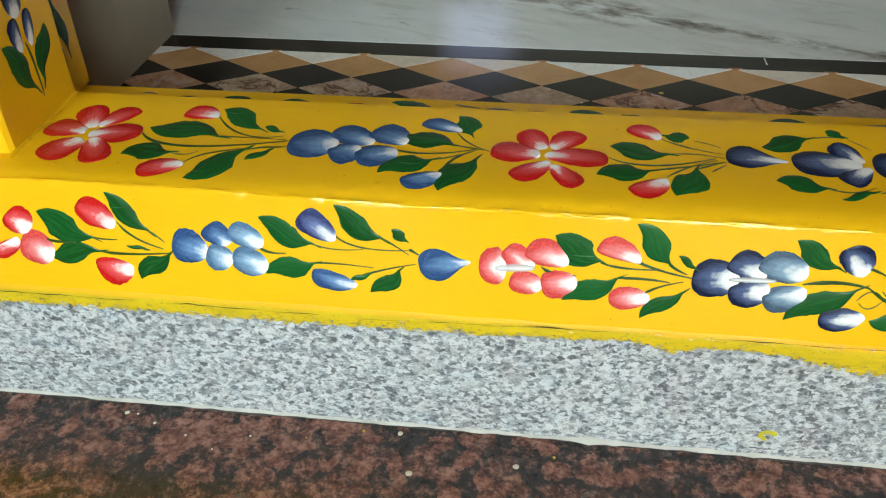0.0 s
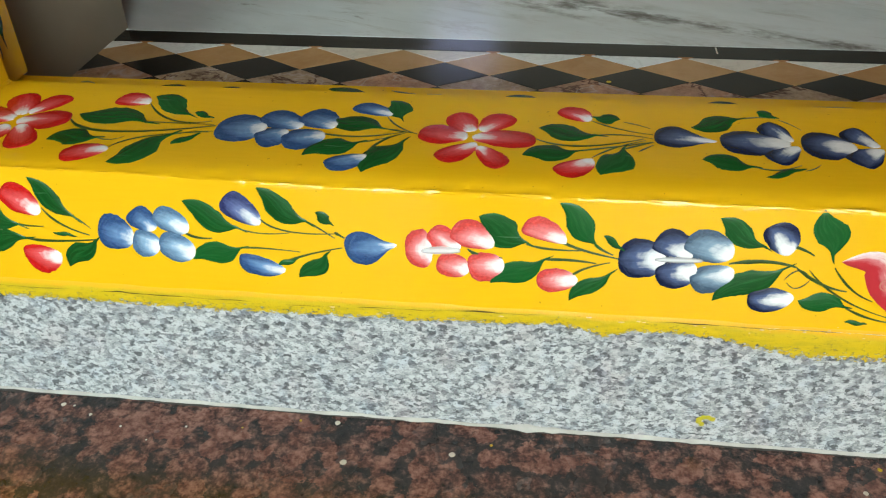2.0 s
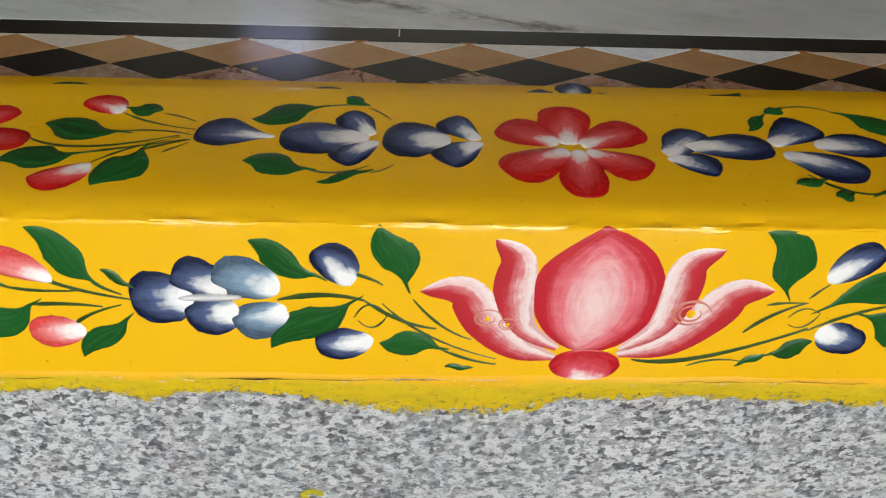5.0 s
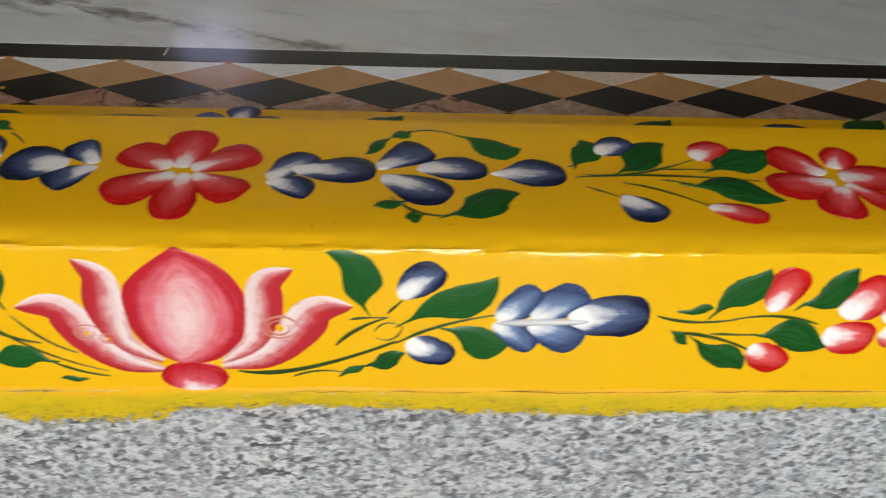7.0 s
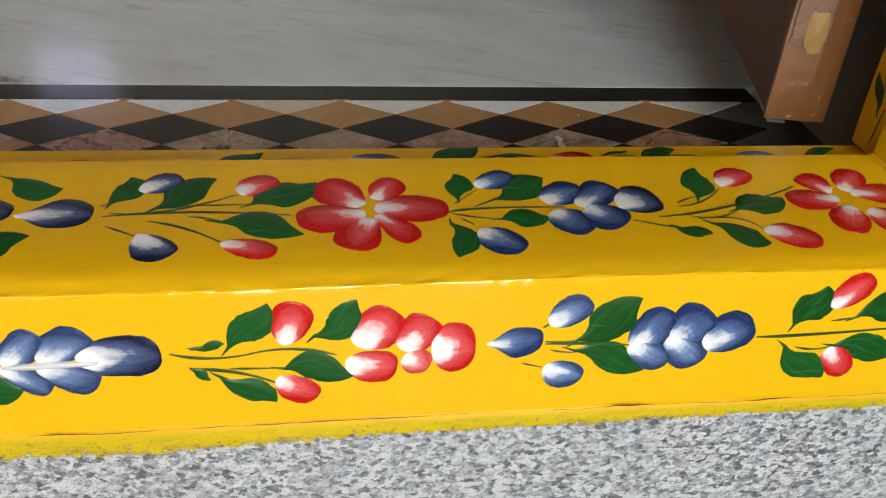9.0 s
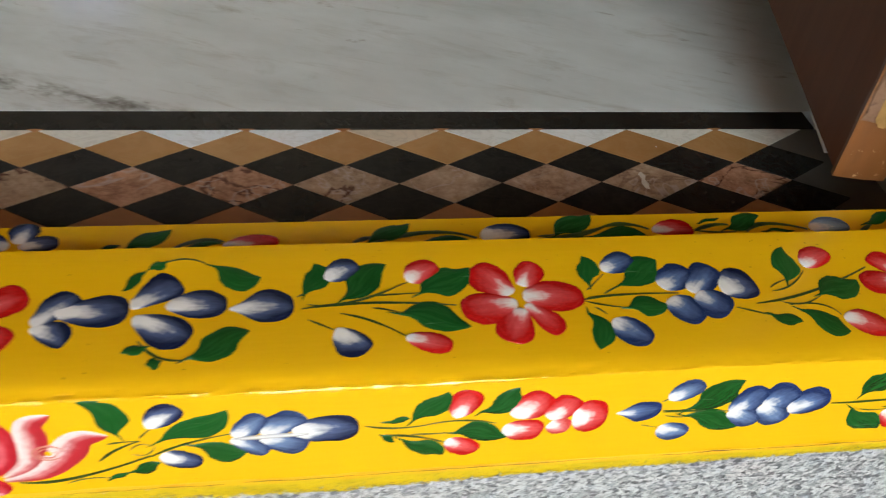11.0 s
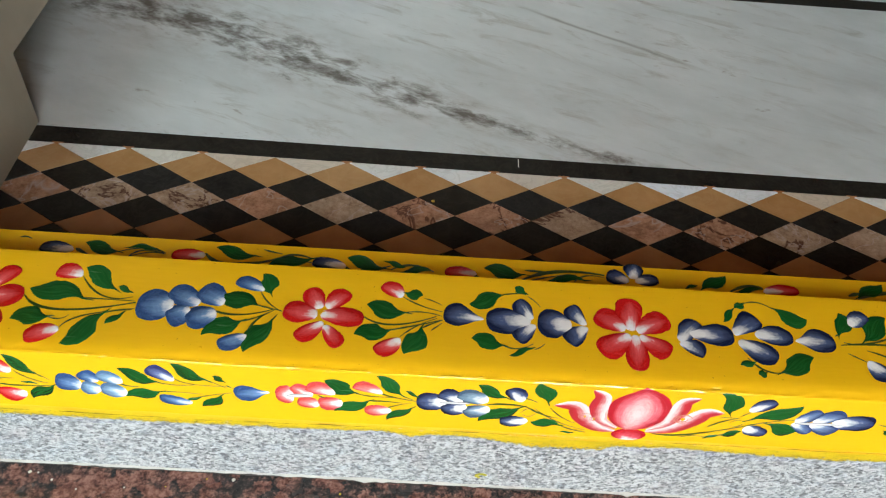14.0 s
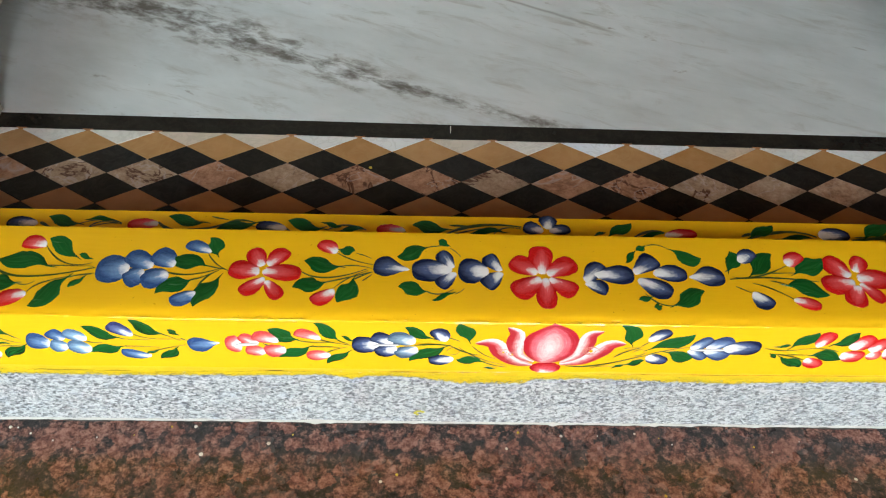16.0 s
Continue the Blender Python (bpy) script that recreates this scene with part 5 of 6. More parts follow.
stem(-64.5, 136.1, -63.7, 133.5, -63.1, 131.7, 1)
leaf(-96.9, 139.4, -119.4, 154.2, 6.7, 3.5, 0.52)
dab("n", -84.2, 134.9, -96.4, 150.9, 6.0, 9.9, 0.58)
leaf(-64.5, 136.1, -73.6, 161.4, 5.4, 7.1, 0.44)
leaf(-85.8, 125.9, -115.7, 104.2, 5.5, 8.0, 0.44)
dab("n", -76.6, 108.7, -98.9, 106.8, 9.2, 7.0, 0.59)
leaf(-52.1, 105.1, -74.6, 107.4, 4.2, 6.3, 0.52)
leaf(-40.1, 95.3, -49.6, 95.6, 1.2, 1.2, 0.48)
motif("lotus", "F")
side_petal(0, 7.6, -7.1, 100.7, -21.9, 105.8, -34.7, 118.8, -43.7, 132.6, -59.4, 132.4)
side_petal(0, 6.8, -6.4, 105.5, -20.9, 115.8, -25.0, 131.8, -24.9, 147.0, -33.1, 155.9)
side_petal(1, 7.7, 16.8, 102.6, 33.9, 107.9, 48.1, 121.0, 57.3, 132.7, 71.0, 134.5)
side_petal(1, 6.6, 17.3, 105.2, 31.5, 116.3, 36.1, 132.5, 38.4, 145.9, 48.8, 152.5)
lotus_petal("c", 1.3, 104.5, 5.8, 136.0, 4.9, 161.6, 23.8, 24.6)
lotus_base(5.3, 96.9, 14.3, 8.4)
curl(-34.0, 120.2, 5.5)
curl(-26.3, 117.4, 3.7)
curl(41.7, 123.6, 7.6)
motif("painted_flower", "T", -0.8, 46.8)
dab("r", -5.8, 49.8, -29.4, 62.2, 7.8, 12.4, 0.62)
dab("r", -1.6, 49.0, -0.1, 80.6, 11.7, 9.7, 0.67)
dab("r", 2.5, 48.5, 29.1, 62.6, 11.4, 8.7, 0.67)
dab("r", 4.1, 44.7, 28.1, 32.8, 5.6, 12.3, 0.75)
dab("r", 0.8, 45.2, 0.6, 12.9, 8.4, 8.9, 0.64)
dab("r", -2.9, 44.5, -28.6, 28.5, 11.3, 9.4, 0.69)
motif("painted_trefoil", "T")
dab("n", 34.9, 41.6, 53.3, 60.8, 10.1, 6.5, 0.65)
dab("n", 34.5, 40.0, 51.7, 28.7, 11.0, 3.4, 0.56)
dab("n", 43.0, 49.8, 78.6, 49.3, 11.1, 10.1, 0.66)
motif("painted_spray", "F")
stem(22.9, 100.3, 49.3, 101.6, 87.7, 116.8, 2)
stem(63.4, 114.5, 72.2, 122.9, 83.9, 129.1, 1.5)
stem(69.3, 127.9, 75.4, 129.0, 84.6, 129.1, 1)
stem(45.0, 97.1, 55.6, 100.5, 66.8, 99.5, 1)
leaf(74.8, 134.9, 61.5, 160.5, 0.5, 13.0, 0.37)
stem(84.3, 131.1, 87.4, 135.0, 90.4, 138.0, 1)
stem(87.7, 115.8, 106.0, 125.3, 130.5, 131.6, 1.3)
stem(78.8, 121.9, 84.0, 126.4, 90.5, 124.1, .7)
stem(90.5, 124.1, 85.8, 117.9, 79.6, 118.8, .7)
dab("n", 88.9, 138.9, 105.8, 153.3, 8.9, 6.2, 0.62)
leaf(93.6, 128.2, 126.8, 149.9, 4.3, 9.8, 0.55)
dab("n", 91.4, 115.8, 111.4, 108.6, 7.2, 7.8, 0.46)
leaf(77.0, 104.0, 91.4, 110.5, 3.2, 4.5, 0.43)
leaf(65.6, 98.4, 74.6, 103.9, 1.6, 1.6, 0.56)
leaf(108.4, 123.2, 133.4, 115.2, 4.7, 8.5, 0.61)
motif("painted_berries", "F")
dab("m", 127.6, 128.5, 143.2, 144.4, 5.7, 7.7, 0.67)
dab("m", 141.8, 127.7, 163.5, 140.8, 10.3, 4.3, 0.63)
dab("m", 126.2, 126.5, 143.2, 113.1, 7.1, 4.5, 0.69)
dab("m", 140.2, 127.6, 164.0, 119.6, 4.3, 9.5, 0.73)
dab("n", 155.6, 129.8, 188.7, 131.2, 9.9, 9.5, 0.62)
dab("w", 127.0, 127.1, 165.2, 128.3, 2.4, 2.5, 0.51)
motif("painted_trefoil", "T")
stem(92.0, 81.9, 103.4, 84.4, 115.5, 78.6, 1)
stem(85.2, 30.1, 96.1, 19.8, 109.7, 18.1, 1.3)
leaf(82.5, 75.7, 73.1, 63.3, 2.6, 2.6, 0.41)
leaf(92.0, 82.6, 84.5, 77.5, 2.9, 2.9, 0.37)
leaf(117.3, 78.6, 141.3, 70.1, 1.9, 11.4, 0.62)
dab("n", 79.1, 51.0, 103.0, 64.9, 13.9, 4.6, 0.78)
dab("n", 95.4, 52.2, 125.4, 50.8, 10.5, 8.1, 0.55)
dab("n", 80.9, 45.2, 109.4, 30.8, 8.4, 10.7, 0.64)
leaf(109.7, 18.9, 137.2, 33.7, 7.9, 7.0, 0.47)
leaf(89.2, 26.1, 78.5, 23.2, 2.6, 2.6, 0.44)
leaf(96.8, 17.4, 90.8, 16.0, 3.0, 3.0, 0.39)
motif("painted_drop", "T")
dab("n", 126.4, 48.6, 158.2, 48.6, 12.0, 9.9, 0.55)
motif("painted_spray", "T")
stem(159.6, 55.3, 163.3, 57.8, 167.3, 61.2, 1)
stem(165.2, 39.3, 172.6, 35.2, 178.3, 32.0, 1)
stem(182.1, 50.4, 196.2, 53.1, 214.0, 62.7, 1)
leaf(163.2, 57.1, 168.4, 78.7, 2.4, 9.6, 0.58)
dab("n", 173.4, 67.2, 191.8, 76.1, 9.6, 6.4, 0.58)
leaf(182.6, 52.7, 206.1, 76.6, 8.9, 7.5, 0.52)
dab("n", 178.6, 33.1, 195.6, 20.8, 4.7, 11.5, 0.56)
stem(165.0, 50.0, 185.2, 50.3, 216.6, 63.5, 1)
stem(162.1, 46.9, 197.8, 49.4, 239.6, 45.7, 1.6)
stem(197.3, 45.8, 203.6, 44.6, 211.0, 42.1, 1)
stem(181.0, 42.9, 197.5, 36.6, 213.2, 26.1, 1.3)
stem(195.4, 54.4, 208.0, 54.9, 222.7, 55.4, 1)
leaf(222.7, 55.4, 249.7, 72.6, 8.3, 10.1, 0.42)
dab("r", 215.6, 64.5, 232.7, 75.0, 9.1, 7.2, 0.50)
leaf(211.1, 40.8, 245.3, 31.2, 10.1, 5.2, 0.41)
dab("r", 212.3, 26.2, 234.7, 19.3, 6.1, 6.5, 0.59)
motif("painted_flower", "T", 272.3, 50.0)
dab("r", 269.5, 52.2, 252.6, 73.9, 11.6, 8.7, 0.59)
dab("r", 274.6, 57.9, 284.4, 75.0, 6.6, 8.6, 0.56)
dab("r", 274.2, 50.5, 306.7, 48.3, 11.4, 10.0, 0.50)
dab("r", 274.9, 44.6, 289.2, 23.8, 8.1, 4.6, 0.70)
dab("r", 272.9, 41.9, 264.7, 19.5, 8.5, 10.5, 0.69)
dab("r", 271.2, 46.3, 241.5, 44.1, 12.4, 8.4, 0.60)
motif("painted_spray", "F")
stem(191.7, 131.2, 207.0, 128.2, 224.0, 129.8, 1.3)
stem(258.0, 127.6, 240.0, 131.6, 222.0, 129.5, 1.3)
stem(198.8, 133.7, 205.7, 134.3, 212.8, 136.3, 1)
stem(214.7, 122.2, 225.3, 121.8, 236.9, 121.7, 1)
stem(199.1, 122.6, 218.0, 119.8, 235.3, 112.0, 1.5)
leaf(202.2, 133.3, 213.6, 135.4, 2.0, 2.0, 0.67)
leaf(215.1, 133.3, 231.6, 155.3, 5.3, 7.6, 0.53)
dab("r", 236.8, 133.7, 242.6, 155.6, 7.9, 8.8, 0.63)
leaf(249.3, 137.9, 266.5, 155.9, 2.1, 10.6, 0.50)
leaf(236.8, 121.1, 265.3, 115.6, 9.2, 4.1, 0.39)
leaf(199.9, 122.5, 206.7, 116.5, 2.0, 2.0, 0.43)
leaf(210.7, 117.8, 232.4, 102.4, 6.0, 4.9, 0.60)
dab("r", 232.8, 115.8, 250.6, 106.3, 5.6, 9.4, 0.54)
motif("painted_berries", "F")
dab("r", 266.0, 132.0, 281.3, 150.2, 8.0, 11.3, 0.63)
dab("r", 285.1, 128.7, 297.4, 145.2, 8.5, 8.3, 0.69)
dab("r", 261.3, 122.7, 283.4, 121.7, 6.3, 9.7, 0.61)
dab("p", 285.2, 124.4, 296.5, 118.8, 7.0, 5.3, 0.46)
dab("r", 297.1, 128.8, 315.7, 129.7, 12.1, 11.8, 0.50)
motif("painted_drop", "F")
dab("d", 320.1, 130.3, 343.8, 133.8, 6.2, 9.5, 0.51)
motif("painted_spray", "F")
stem(342.9, 138.2, 344.7, 139.5, 347.0, 141.6, 1)
stem(344.7, 130.8, 352.8, 130.0, 359.7, 131.3, 1)
stem(344.9, 129.3, 365.1, 128.7, 386.0, 126.6, 1.3)
stem(347.3, 126.1, 353.5, 124.5, 359.7, 124.2, .8)
stem(335.9, 119.1, 340.1, 117.7, 345.4, 116.2, .8)
dab("m", 345.7, 139.4, 361.6, 152.0, 8.3, 7.3, 0.58)
leaf(358.7, 130.8, 383.2, 152.3, 7.5, 10.0, 0.52)
leaf(358.6, 124.9, 390.8, 112.2, 8.2, 4.6, 0.48)
dab("m", 345.5, 115.6, 363.7, 110.4, 6.4, 9.1, 0.47)
motif("painted_berries", "F")
dab("d", 383.1, 125.4, 395.4, 146.2, 7.2, 11.9, 0.65)
dab("d", 400.3, 128.2, 415.6, 142.9, 11.6, 10.7, 0.69)
dab("d", 414.6, 125.3, 436.0, 135.2, 11.8, 8.4, 0.59)
dab("m", 381.8, 127.1, 400.7, 115.9, 6.7, 7.0, 0.65)
dab("m", 398.5, 131.4, 415.7, 115.9, 6.2, 8.4, 0.71)
motif("painted_spray", "F")
stem(438.2, 129.0, 466.3, 129.4, 510.9, 131.9, 1.5)
stem(470.4, 136.5, 476.7, 137.4, 482.9, 138.4, 1)
stem(457.5, 122.6, 466.9, 120.7, 476.4, 122.3, 1)
leaf(453.6, 135.1, 462.8, 155.9, 6.2, 9.4, 0.50)
dab("r", 467.9, 144.1, 482.5, 159.9, 8.4, 7.6, 0.57)
leaf(481.7, 138.5, 506.0, 150.9, 7.2, 9.3, 0.60)
leaf(476.4, 122.3, 508.2, 116.0, 8.2, 4.9, 0.50)
leaf(452.9, 123.0, 476.8, 102.9, 5.0, 8.4, 0.55)
dab("r", 473.5, 121.0, 487.1, 104.5, 7.2, 6.7, 0.54)
motif("painted_berries", "F")
dab("p", 504.1, 135.0, 516.5, 142.8, 11.8, 11.2, 0.55)
dab("p", 506.9, 119.3, 524.5, 123.9, 9.3, 9.1, 0.47)
motif("painted_spray", "T")
stem(305.7, 46.1, 323.9, 48.9, 358.1, 48.8, 1.5)
stem(309.2, 53.0, 313.8, 57.4, 321.1, 64.8, .8)
stem(318.0, 50.2, 322.5, 53.1, 328.9, 57.1, 1)
stem(306.3, 45.5, 316.8, 41.8, 328.5, 39.5, 1)
stem(310.7, 40.7, 313.4, 38.5, 315.9, 35.5, .8)
leaf(311.8, 57.6, 312.2, 78.6, 4.0, 6.8, 0.55)
dab("d", 320.5, 67.9, 340.0, 76.4, 8.1, 7.1, 0.60)
leaf(328.2, 56.5, 353.4, 74.0, 7.9, 8.9, 0.60)
leaf(328.5, 39.5, 349.7, 41.0, 6.7, 6.4, 0.46)
leaf(306.2, 36.7, 306.8, 13.0, 10.3, 0.4, 0.54)
dab("d", 317.4, 31.8, 334.5, 17.2, 8.1, 9.5, 0.48)
motif("painted_berries", "T")
dab("d", 349.6, 53.5, 368.6, 66.7, 8.4, 8.0, 0.60)
dab("d", 364.5, 49.3, 383.1, 67.4, 8.5, 8.3, 0.76)
dab("n", 381.6, 49.8, 403.1, 51.6, 13.9, 7.2, 0.60)
dab("d", 351.0, 44.9, 364.6, 28.5, 9.2, 7.5, 0.45)
dab("d", 367.4, 48.2, 381.4, 33.9, 9.2, 9.4, 0.66)
motif("painted_spray", "T")
stem(385.4, 37.1, 396.7, 32.9, 402.3, 30.7, 1)
stem(397.7, 39.3, 431.5, 46.5, 472.4, 63.9, 1.5)
stem(411.7, 39.9, 424.0, 38.1, 437.3, 44.5, 1)
stem(415.1, 37.2, 432.2, 37.0, 440.9, 29.0, 1)
stem(409.9, 50.5, 415.5, 54.1, 423.2, 56.9, .9)
stem(410.1, 47.9, 422.5, 52.0, 434.4, 62.8, 1)
leaf(402.6, 31.6, 417.6, 25.4, 2.4, 4.5, 0.58)
leaf(436.3, 44.5, 462.4, 54.4, 7.6, 8.6, 0.43)
leaf(420.1, 33.3, 440.8, 17.6, 5.9, 6.4, 0.64)
leaf(421.5, 55.4, 429.4, 81.6, 6.4, 6.6, 0.43)
dab("r", 435.5, 66.0, 455.4, 75.7, 9.9, 5.4, 0.49)
dab("r", 441.5, 28.0, 464.2, 17.4, 9.4, 8.0, 0.51)
motif("painted_flower", "T", 494.2, 52.4)
dab("r", 488.8, 57.9, 475.7, 70.4, 3.4, 12.0, 0.55)
dab("r", 496.5, 59.2, 511.4, 77.1, 9.0, 6.5, 0.54)
dab("r", 497.9, 57.3, 525.1, 52.1, 11.3, 7.4, 0.65)
dab("r", 498.0, 42.1, 515.2, 23.9, 11.1, 11.1, 0.59)
dab("r", 491.9, 45.8, 482.0, 24.1, 7.9, 9.6, 0.52)
dab("r", 489.7, 52.7, 463.9, 52.6, 9.8, 8.3, 0.55)
motif("painted_spray", "L")
stem(-498.6, 122.3, -493.9, 123.2, -488.6, 121.3, 1)
stem(-450.2, 113.5, -445.6, 110.9, -439.6, 107.6, 2)
stem(-377.3, 114.2, -396.0, 118.0, -415.8, 112.0, 1.2)
stem(-376.9, 112.8, -389.8, 113.7, -408.1, 107.1, 1)
stem(-405.9, 108.2, -395.3, 115.6, -378.3, 113.4, 1)
stem(-344.9, 116.4, -330.1, 106.5, -307.8, 108.4, 2.2)
stem(-322.8, 107.8, -300.5, 109.3, -279.4, 118.9, 1.8)
stem(-279.4, 118.9, -269.4, 120.3, -257.5, 117.3, 1.5)
stem(-272.8, 109.7, -268.3, 113.3, -256.8, 112.7, 1.2)
stem(-298.1, 124.2, -290.1, 122.0, -282.2, 120.6, 1)
stem(-231.5, 113.6, -227.1, 108.6, -221.7, 106.0, 1.5)
stem(-224.3, 105.9, -209.4, 108.5, -192.2, 114.1, 1.5)
stem(-191.8, 109.9, -174.5, 115.8, -156.3, 109.5, 1.5)
stem(-125.9, 112.3, -121.9, 107.3, -118.0, 105.0, 2)
dab("n", -451.5, 111.4, -479.6, 111.4, 5.4, 9.1, 0.62)
leaf(-416.0, 112.7, -444.4, 120.8, 8.4, 5.8, 0.53)
leaf(-407.3, 117.6, -384.7, 118.5, 4.6, 1.1, 0.48)
dab("r", -344.4, 114.0, -372.1, 111.9, 6.4, 7.7, 0.54)
leaf(-304.4, 116.9, -337.6, 123.8, 8.8, 5.0, 0.53)
leaf(-257.5, 117.3, -292.4, 106.9, 5.1, 7.2, 0.52)
dab("n", -228.6, 110.3, -256.8, 112.7, 5.4, 8.3, 0.60)
leaf(-197.0, 111.4, -228.6, 120.8, 9.7, 6.8, 0.58)
leaf(-195.1, 118.5, -179.4, 113.8, 2.5, 3.5, 0.47)
leaf(-184.0, 107.4, -157.6, 110.5, 6.0, 1.7, 0.48)
dab("r", -120.7, 109.0, -147.4, 109.8, 5.1, 7.7, 0.57)
motif("painted_spray", "L")
stem(-80.5, 115.8, -70.3, 115.1, -62.6, 114.7, 1.5)
stem(-83.1, 105.2, -52.3, 115.7, -14.0, 113.7, 2.2)
stem(-78.0, 104.4, -60.1, 109.5, -47.3, 112.4, 1)
stem(-39.9, 105.1, -29.4, 112.4, -14.1, 111.2, 1)
stem(89.7, 103.6, 106.3, 111.1, 118.8, 109.1, 1.8)
stem(190.0, 106.5, 198.5, 109.6, 199.3, 107.6, 2)
stem(197.1, 104.0, 233.0, 113.3, 261.0, 107.4, 2)
leaf(-82.5, 111.1, -114.8, 116.2, 9.3, 7.6, 0.51)
leaf(-30.9, 107.1, -62.8, 104.9, 1.2, 7.5, 0.51)
leaf(54.2, 105.1, 63.6, 108.9, 2.4, 1.3, 0.46)
leaf(66.9, 104.8, 89.3, 121.0, 6.6, 6.8, 0.50)
leaf(90.9, 103.0, 118.6, 108.1, 3.9, 2.1, 0.53)
dab("r", 118.1, 105.7, 148.9, 108.5, 7.7, 5.3, 0.52)
leaf(198.9, 106.2, 222.9, 121.7, 6.4, 6.7, 0.50)
leaf(222.6, 103.6, 256.5, 105.5, 5.5, 2.4, 0.48)
dab("n", 262.8, 109.2, 292.9, 110.2, 9.8, 8.6, 0.44)
motif("painted_trefoil", "L")
dab("n", 6.1, 108.5, -12.7, 113.0, 6.2, 9.4, 0.61)
dab("n", 11.2, 108.7, 31.4, 111.1, 7.7, 5.3, 0.53)
dab("n", 10.1, 111.1, 12.9, 128.1, 8.4, 7.6, 0.60)
motif("painted_spray", "L")
stem(296.7, 107.6, 303.6, 108.1, 308.0, 108.9, 1)
stem(292.7, 104.5, 313.5, 107.0, 338.8, 114.5, 2)
stem(314.8, 105.2, 327.8, 109.0, 339.8, 115.0, 1.2)
stem(337.9, 114.5, 352.6, 116.6, 366.0, 111.5, 2)
stem(393.7, 109.2, 407.2, 114.0, 417.1, 113.7, 2)
stem(394.6, 109.2, 408.3, 107.4, 420.2, 107.8, 1)
stem(426.4, 107.3, 442.1, 114.1, 466.3, 108.0, 2)
stem(498.4, 102.9, 504.9, 108.0, 510.7, 111.9, 2)
leaf(307.8, 107.9, 333.1, 126.2, 9.6, 7.9, 0.46)
leaf(326.1, 105.8, 363.1, 105.9, 8.8, 2.5, 0.56)
dab("r", 367.4, 110.1, 393.4, 109.2, 10.5, 5.1, 0.60)
leaf(399.9, 116.1, 413.4, 120.4, 1.8, 0.8, 0.56)
leaf(414.9, 110.3, 440.2, 121.8, 7.8, 7.1, 0.45)
leaf(439.0, 106.9, 457.5, 107.0, 2.7, 0.3, 0.48)
dab("s", 467.4, 108.5, 494.4, 109.7, 10.1, 5.3, 0.55)
leaf(507.0, 112.0, 531.2, 120.8, 5.3, 3.5, 0.48)
motif("painted_spray", "J")
stem(58.1, 214.0, 60.1, 200.5, 60.1, 180.8, 1.6)
dab("n", 57.6, 227.5, 60.2, 244.0, 9.6, 7.5, 0.68)
dab("n", 53.7, 209.7, 54.1, 228.9, 8.2, 3.3, 0.63)
dab("n", 63.5, 209.8, 67.6, 229.6, 5.5, 4.3, 0.58)
leaf(65.1, 189.1, 79.9, 216.9, 7.9, 4.1, 0.56)
leaf(55.2, 188.5, 37.1, 218.7, 6.0, 7.3, 0.52)
motif("painted_spray", "K")
stem(104.7, 199.4, 108.6, 188.2, 108.0, 175.7, 1.3)
leaf(114.7, 187.0, 111.3, 223.3, 5.8, 3.5, 0.41)
motif("painted_spray", "M")
stem(110.8, 185.5, 111.7, 174.8, 113.1, 164.3, 1.3)
dab("r", 110.3, 190.7, 114.8, 214.2, 7.5, 6.8, 0.71)
leaf(115.6, 182.4, 124.7, 200.7, 3.8, 2.1, 0.56)
finish()

# ---- specks of paint ----
rng = random.Random(5)


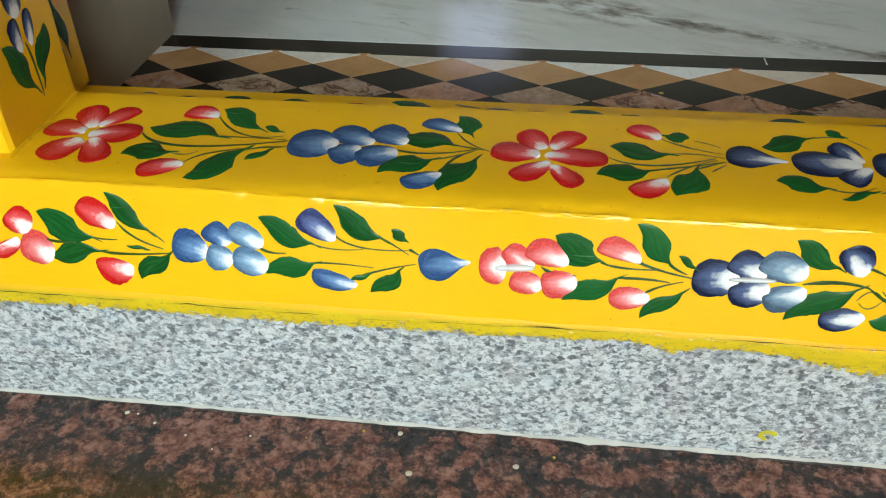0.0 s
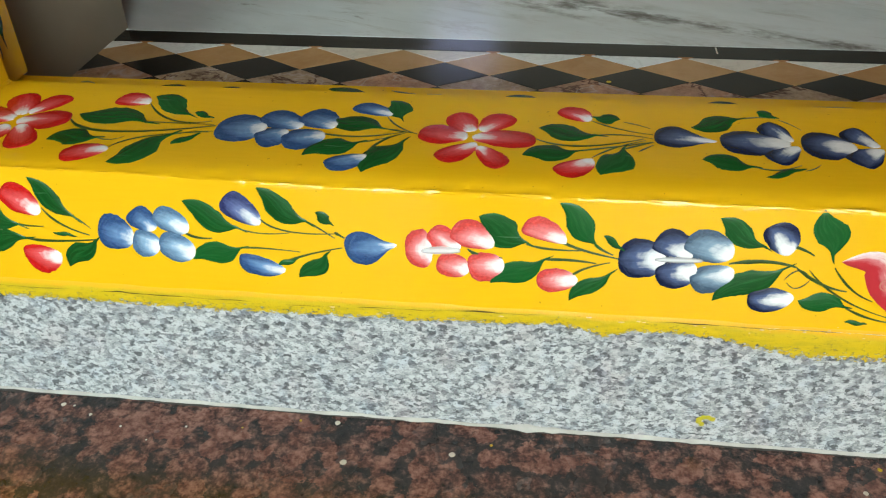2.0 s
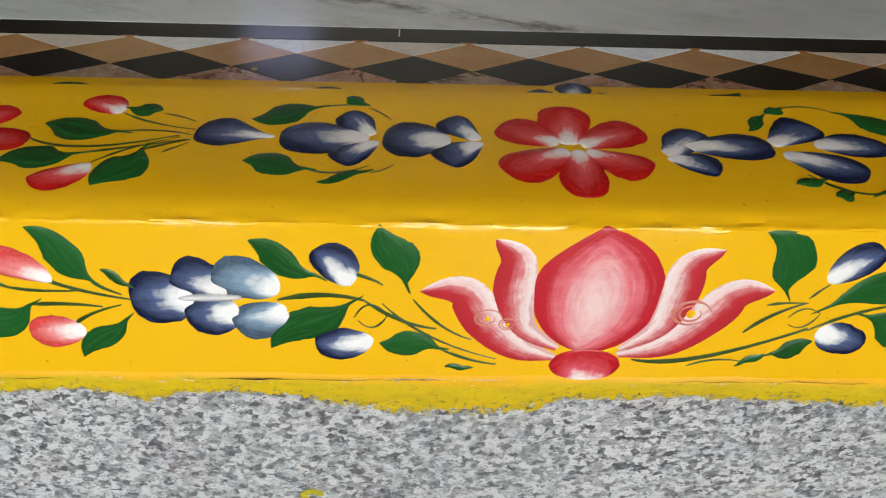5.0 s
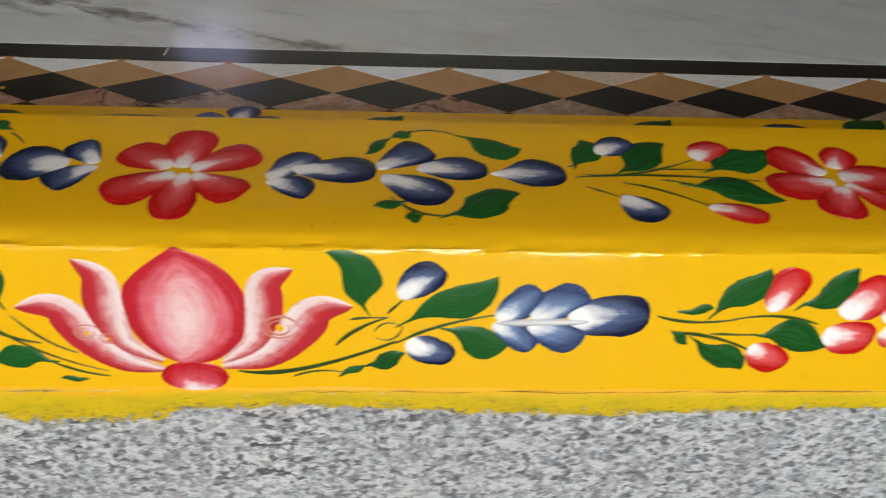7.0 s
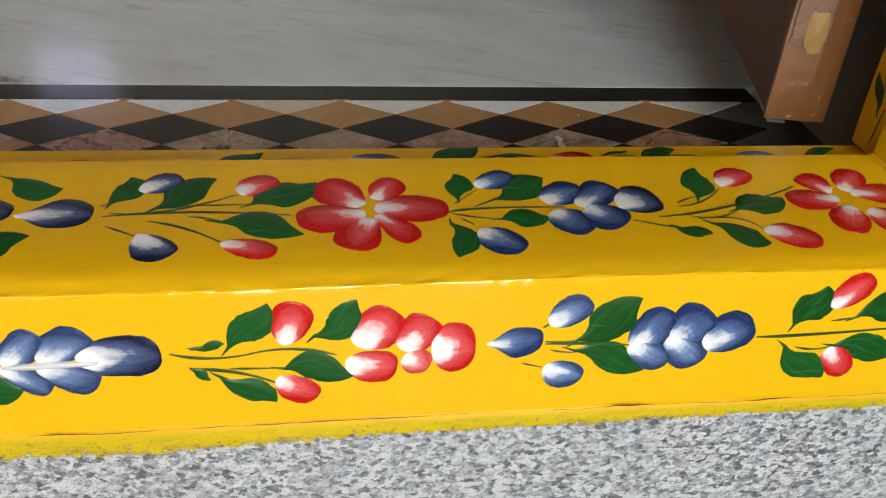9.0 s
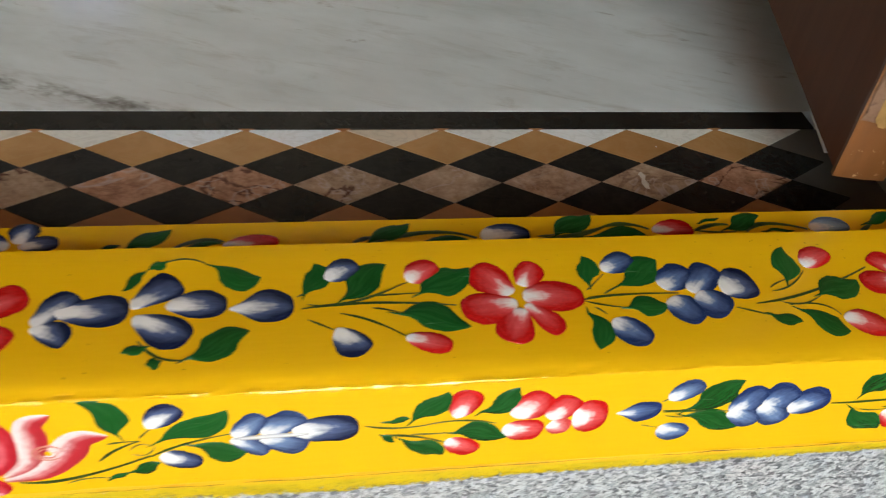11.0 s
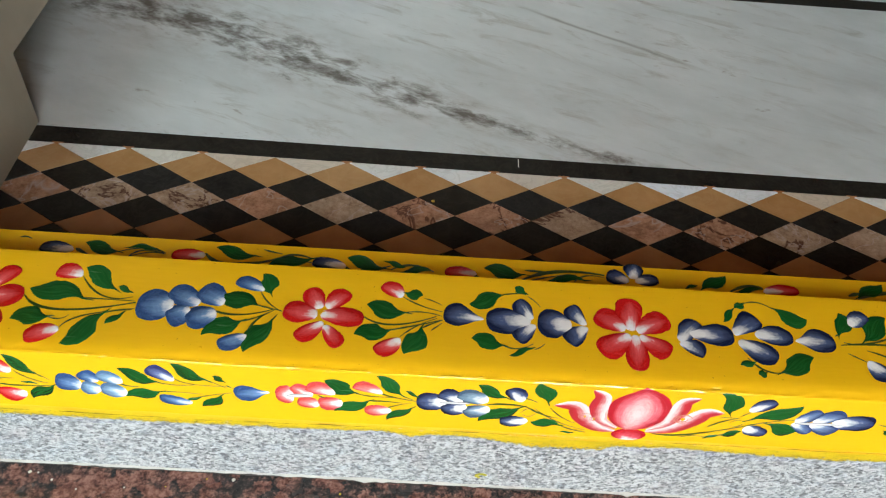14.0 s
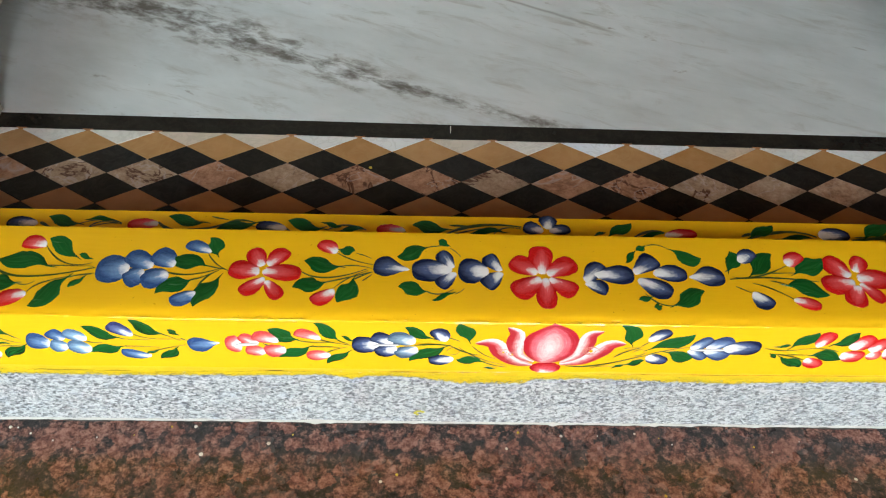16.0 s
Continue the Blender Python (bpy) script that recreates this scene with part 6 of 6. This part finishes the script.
def specks(name, mat, spots, label):
    bm = bmesh.new()
    for x, y, z, r, upright in spots:
        k = 8
        rim = []
        for i in range(k):
            a = 2 * math.pi * i / k
            q = r * (1 + 0.3 * noise.noise((x * 900 + i, y * 900, 1)))
            rim.append(bm.verts.new((x + q * math.cos(a), y, z + q * math.sin(a)) if upright else (x + q * math.cos(a), y + q * math.sin(a), z)))
        top = bm.verts.new((x, y - 0.0004, z) if upright else (x, y, z + 0.0004))
        for i in range(k):
            bm.faces.new((rim[i], rim[(i + 1) % k], top))
    return tagged(part(name, bm, mat), label, "paint speck", kind="stuff")


white_spots = [(-0.218, 0.213, TILE + 0.0001, 0.0012, False), (0.426, 0.253, TILE + 0.0001, 0.0007, False), (-0.308, -0.037, 0.0002, 0.0021, False), (-0.247, -0.025, 0.0002, 0.0019, False), (-0.318, -0.008, 0.0002, 0.0018, False)]
for i in range(120):
    white_spots.append((rng.uniform(-0.65, 0.6), -rng.uniform(0.01, 0.3), 0.0002, rng.choice((0.0005, 0.0006, 0.0007, 0.0008, 0.0008, 0.0012, 0.0016)), False))
specks("paint_specks", plain("white_paint_speck", (0.75, 0.7, 0.6)), white_spots, "tiny dried white paint drops on the stone floors")
yellow_spots = [(-0.160, 0.234, TILE + 0.0001, 0.0019, False)] + [(rng.uniform(-0.62, 0.3), -rng.uniform(0.008, 0.12), 0.0002, rng.choice((0.0006, 0.001, 0.0014)), False) for i in range(14)]
specks("paint_specks", plain("yellow_paint_speck", (0.6, 0.42, 0.02)), yellow_spots, "tiny dried yellow paint drops on the stone floors")
smear_spots = [(-0.105 + 0.004 * math.cos(a), -0.0009, 0.018 + 0.003 * math.sin(a), 0.0018, True) for a in (0.6, 1.3, 2.0, 2.8, 3.5, 4.2)]
specks("paint_smear", plain("olive_paint_smear", (0.5, 0.45, 0.02)), smear_spots, "small curled yellow paint mark on the riser")
bumps = [(x, y, TOP + 0.0001, r, False) for x, y, r in ((-0.325, 0.010, 0.0016), (-0.255, 0.037, 0.0012), (-0.50, 0.012, 0.0014), (-0.49, 0.015, 0.001), (0.47, 0.03, 0.0014), (-0.12, 0.085, 0.0012))]
specks("paint_blob", ENAMEL, bumps, "small dried blobs in the yellow enamel")
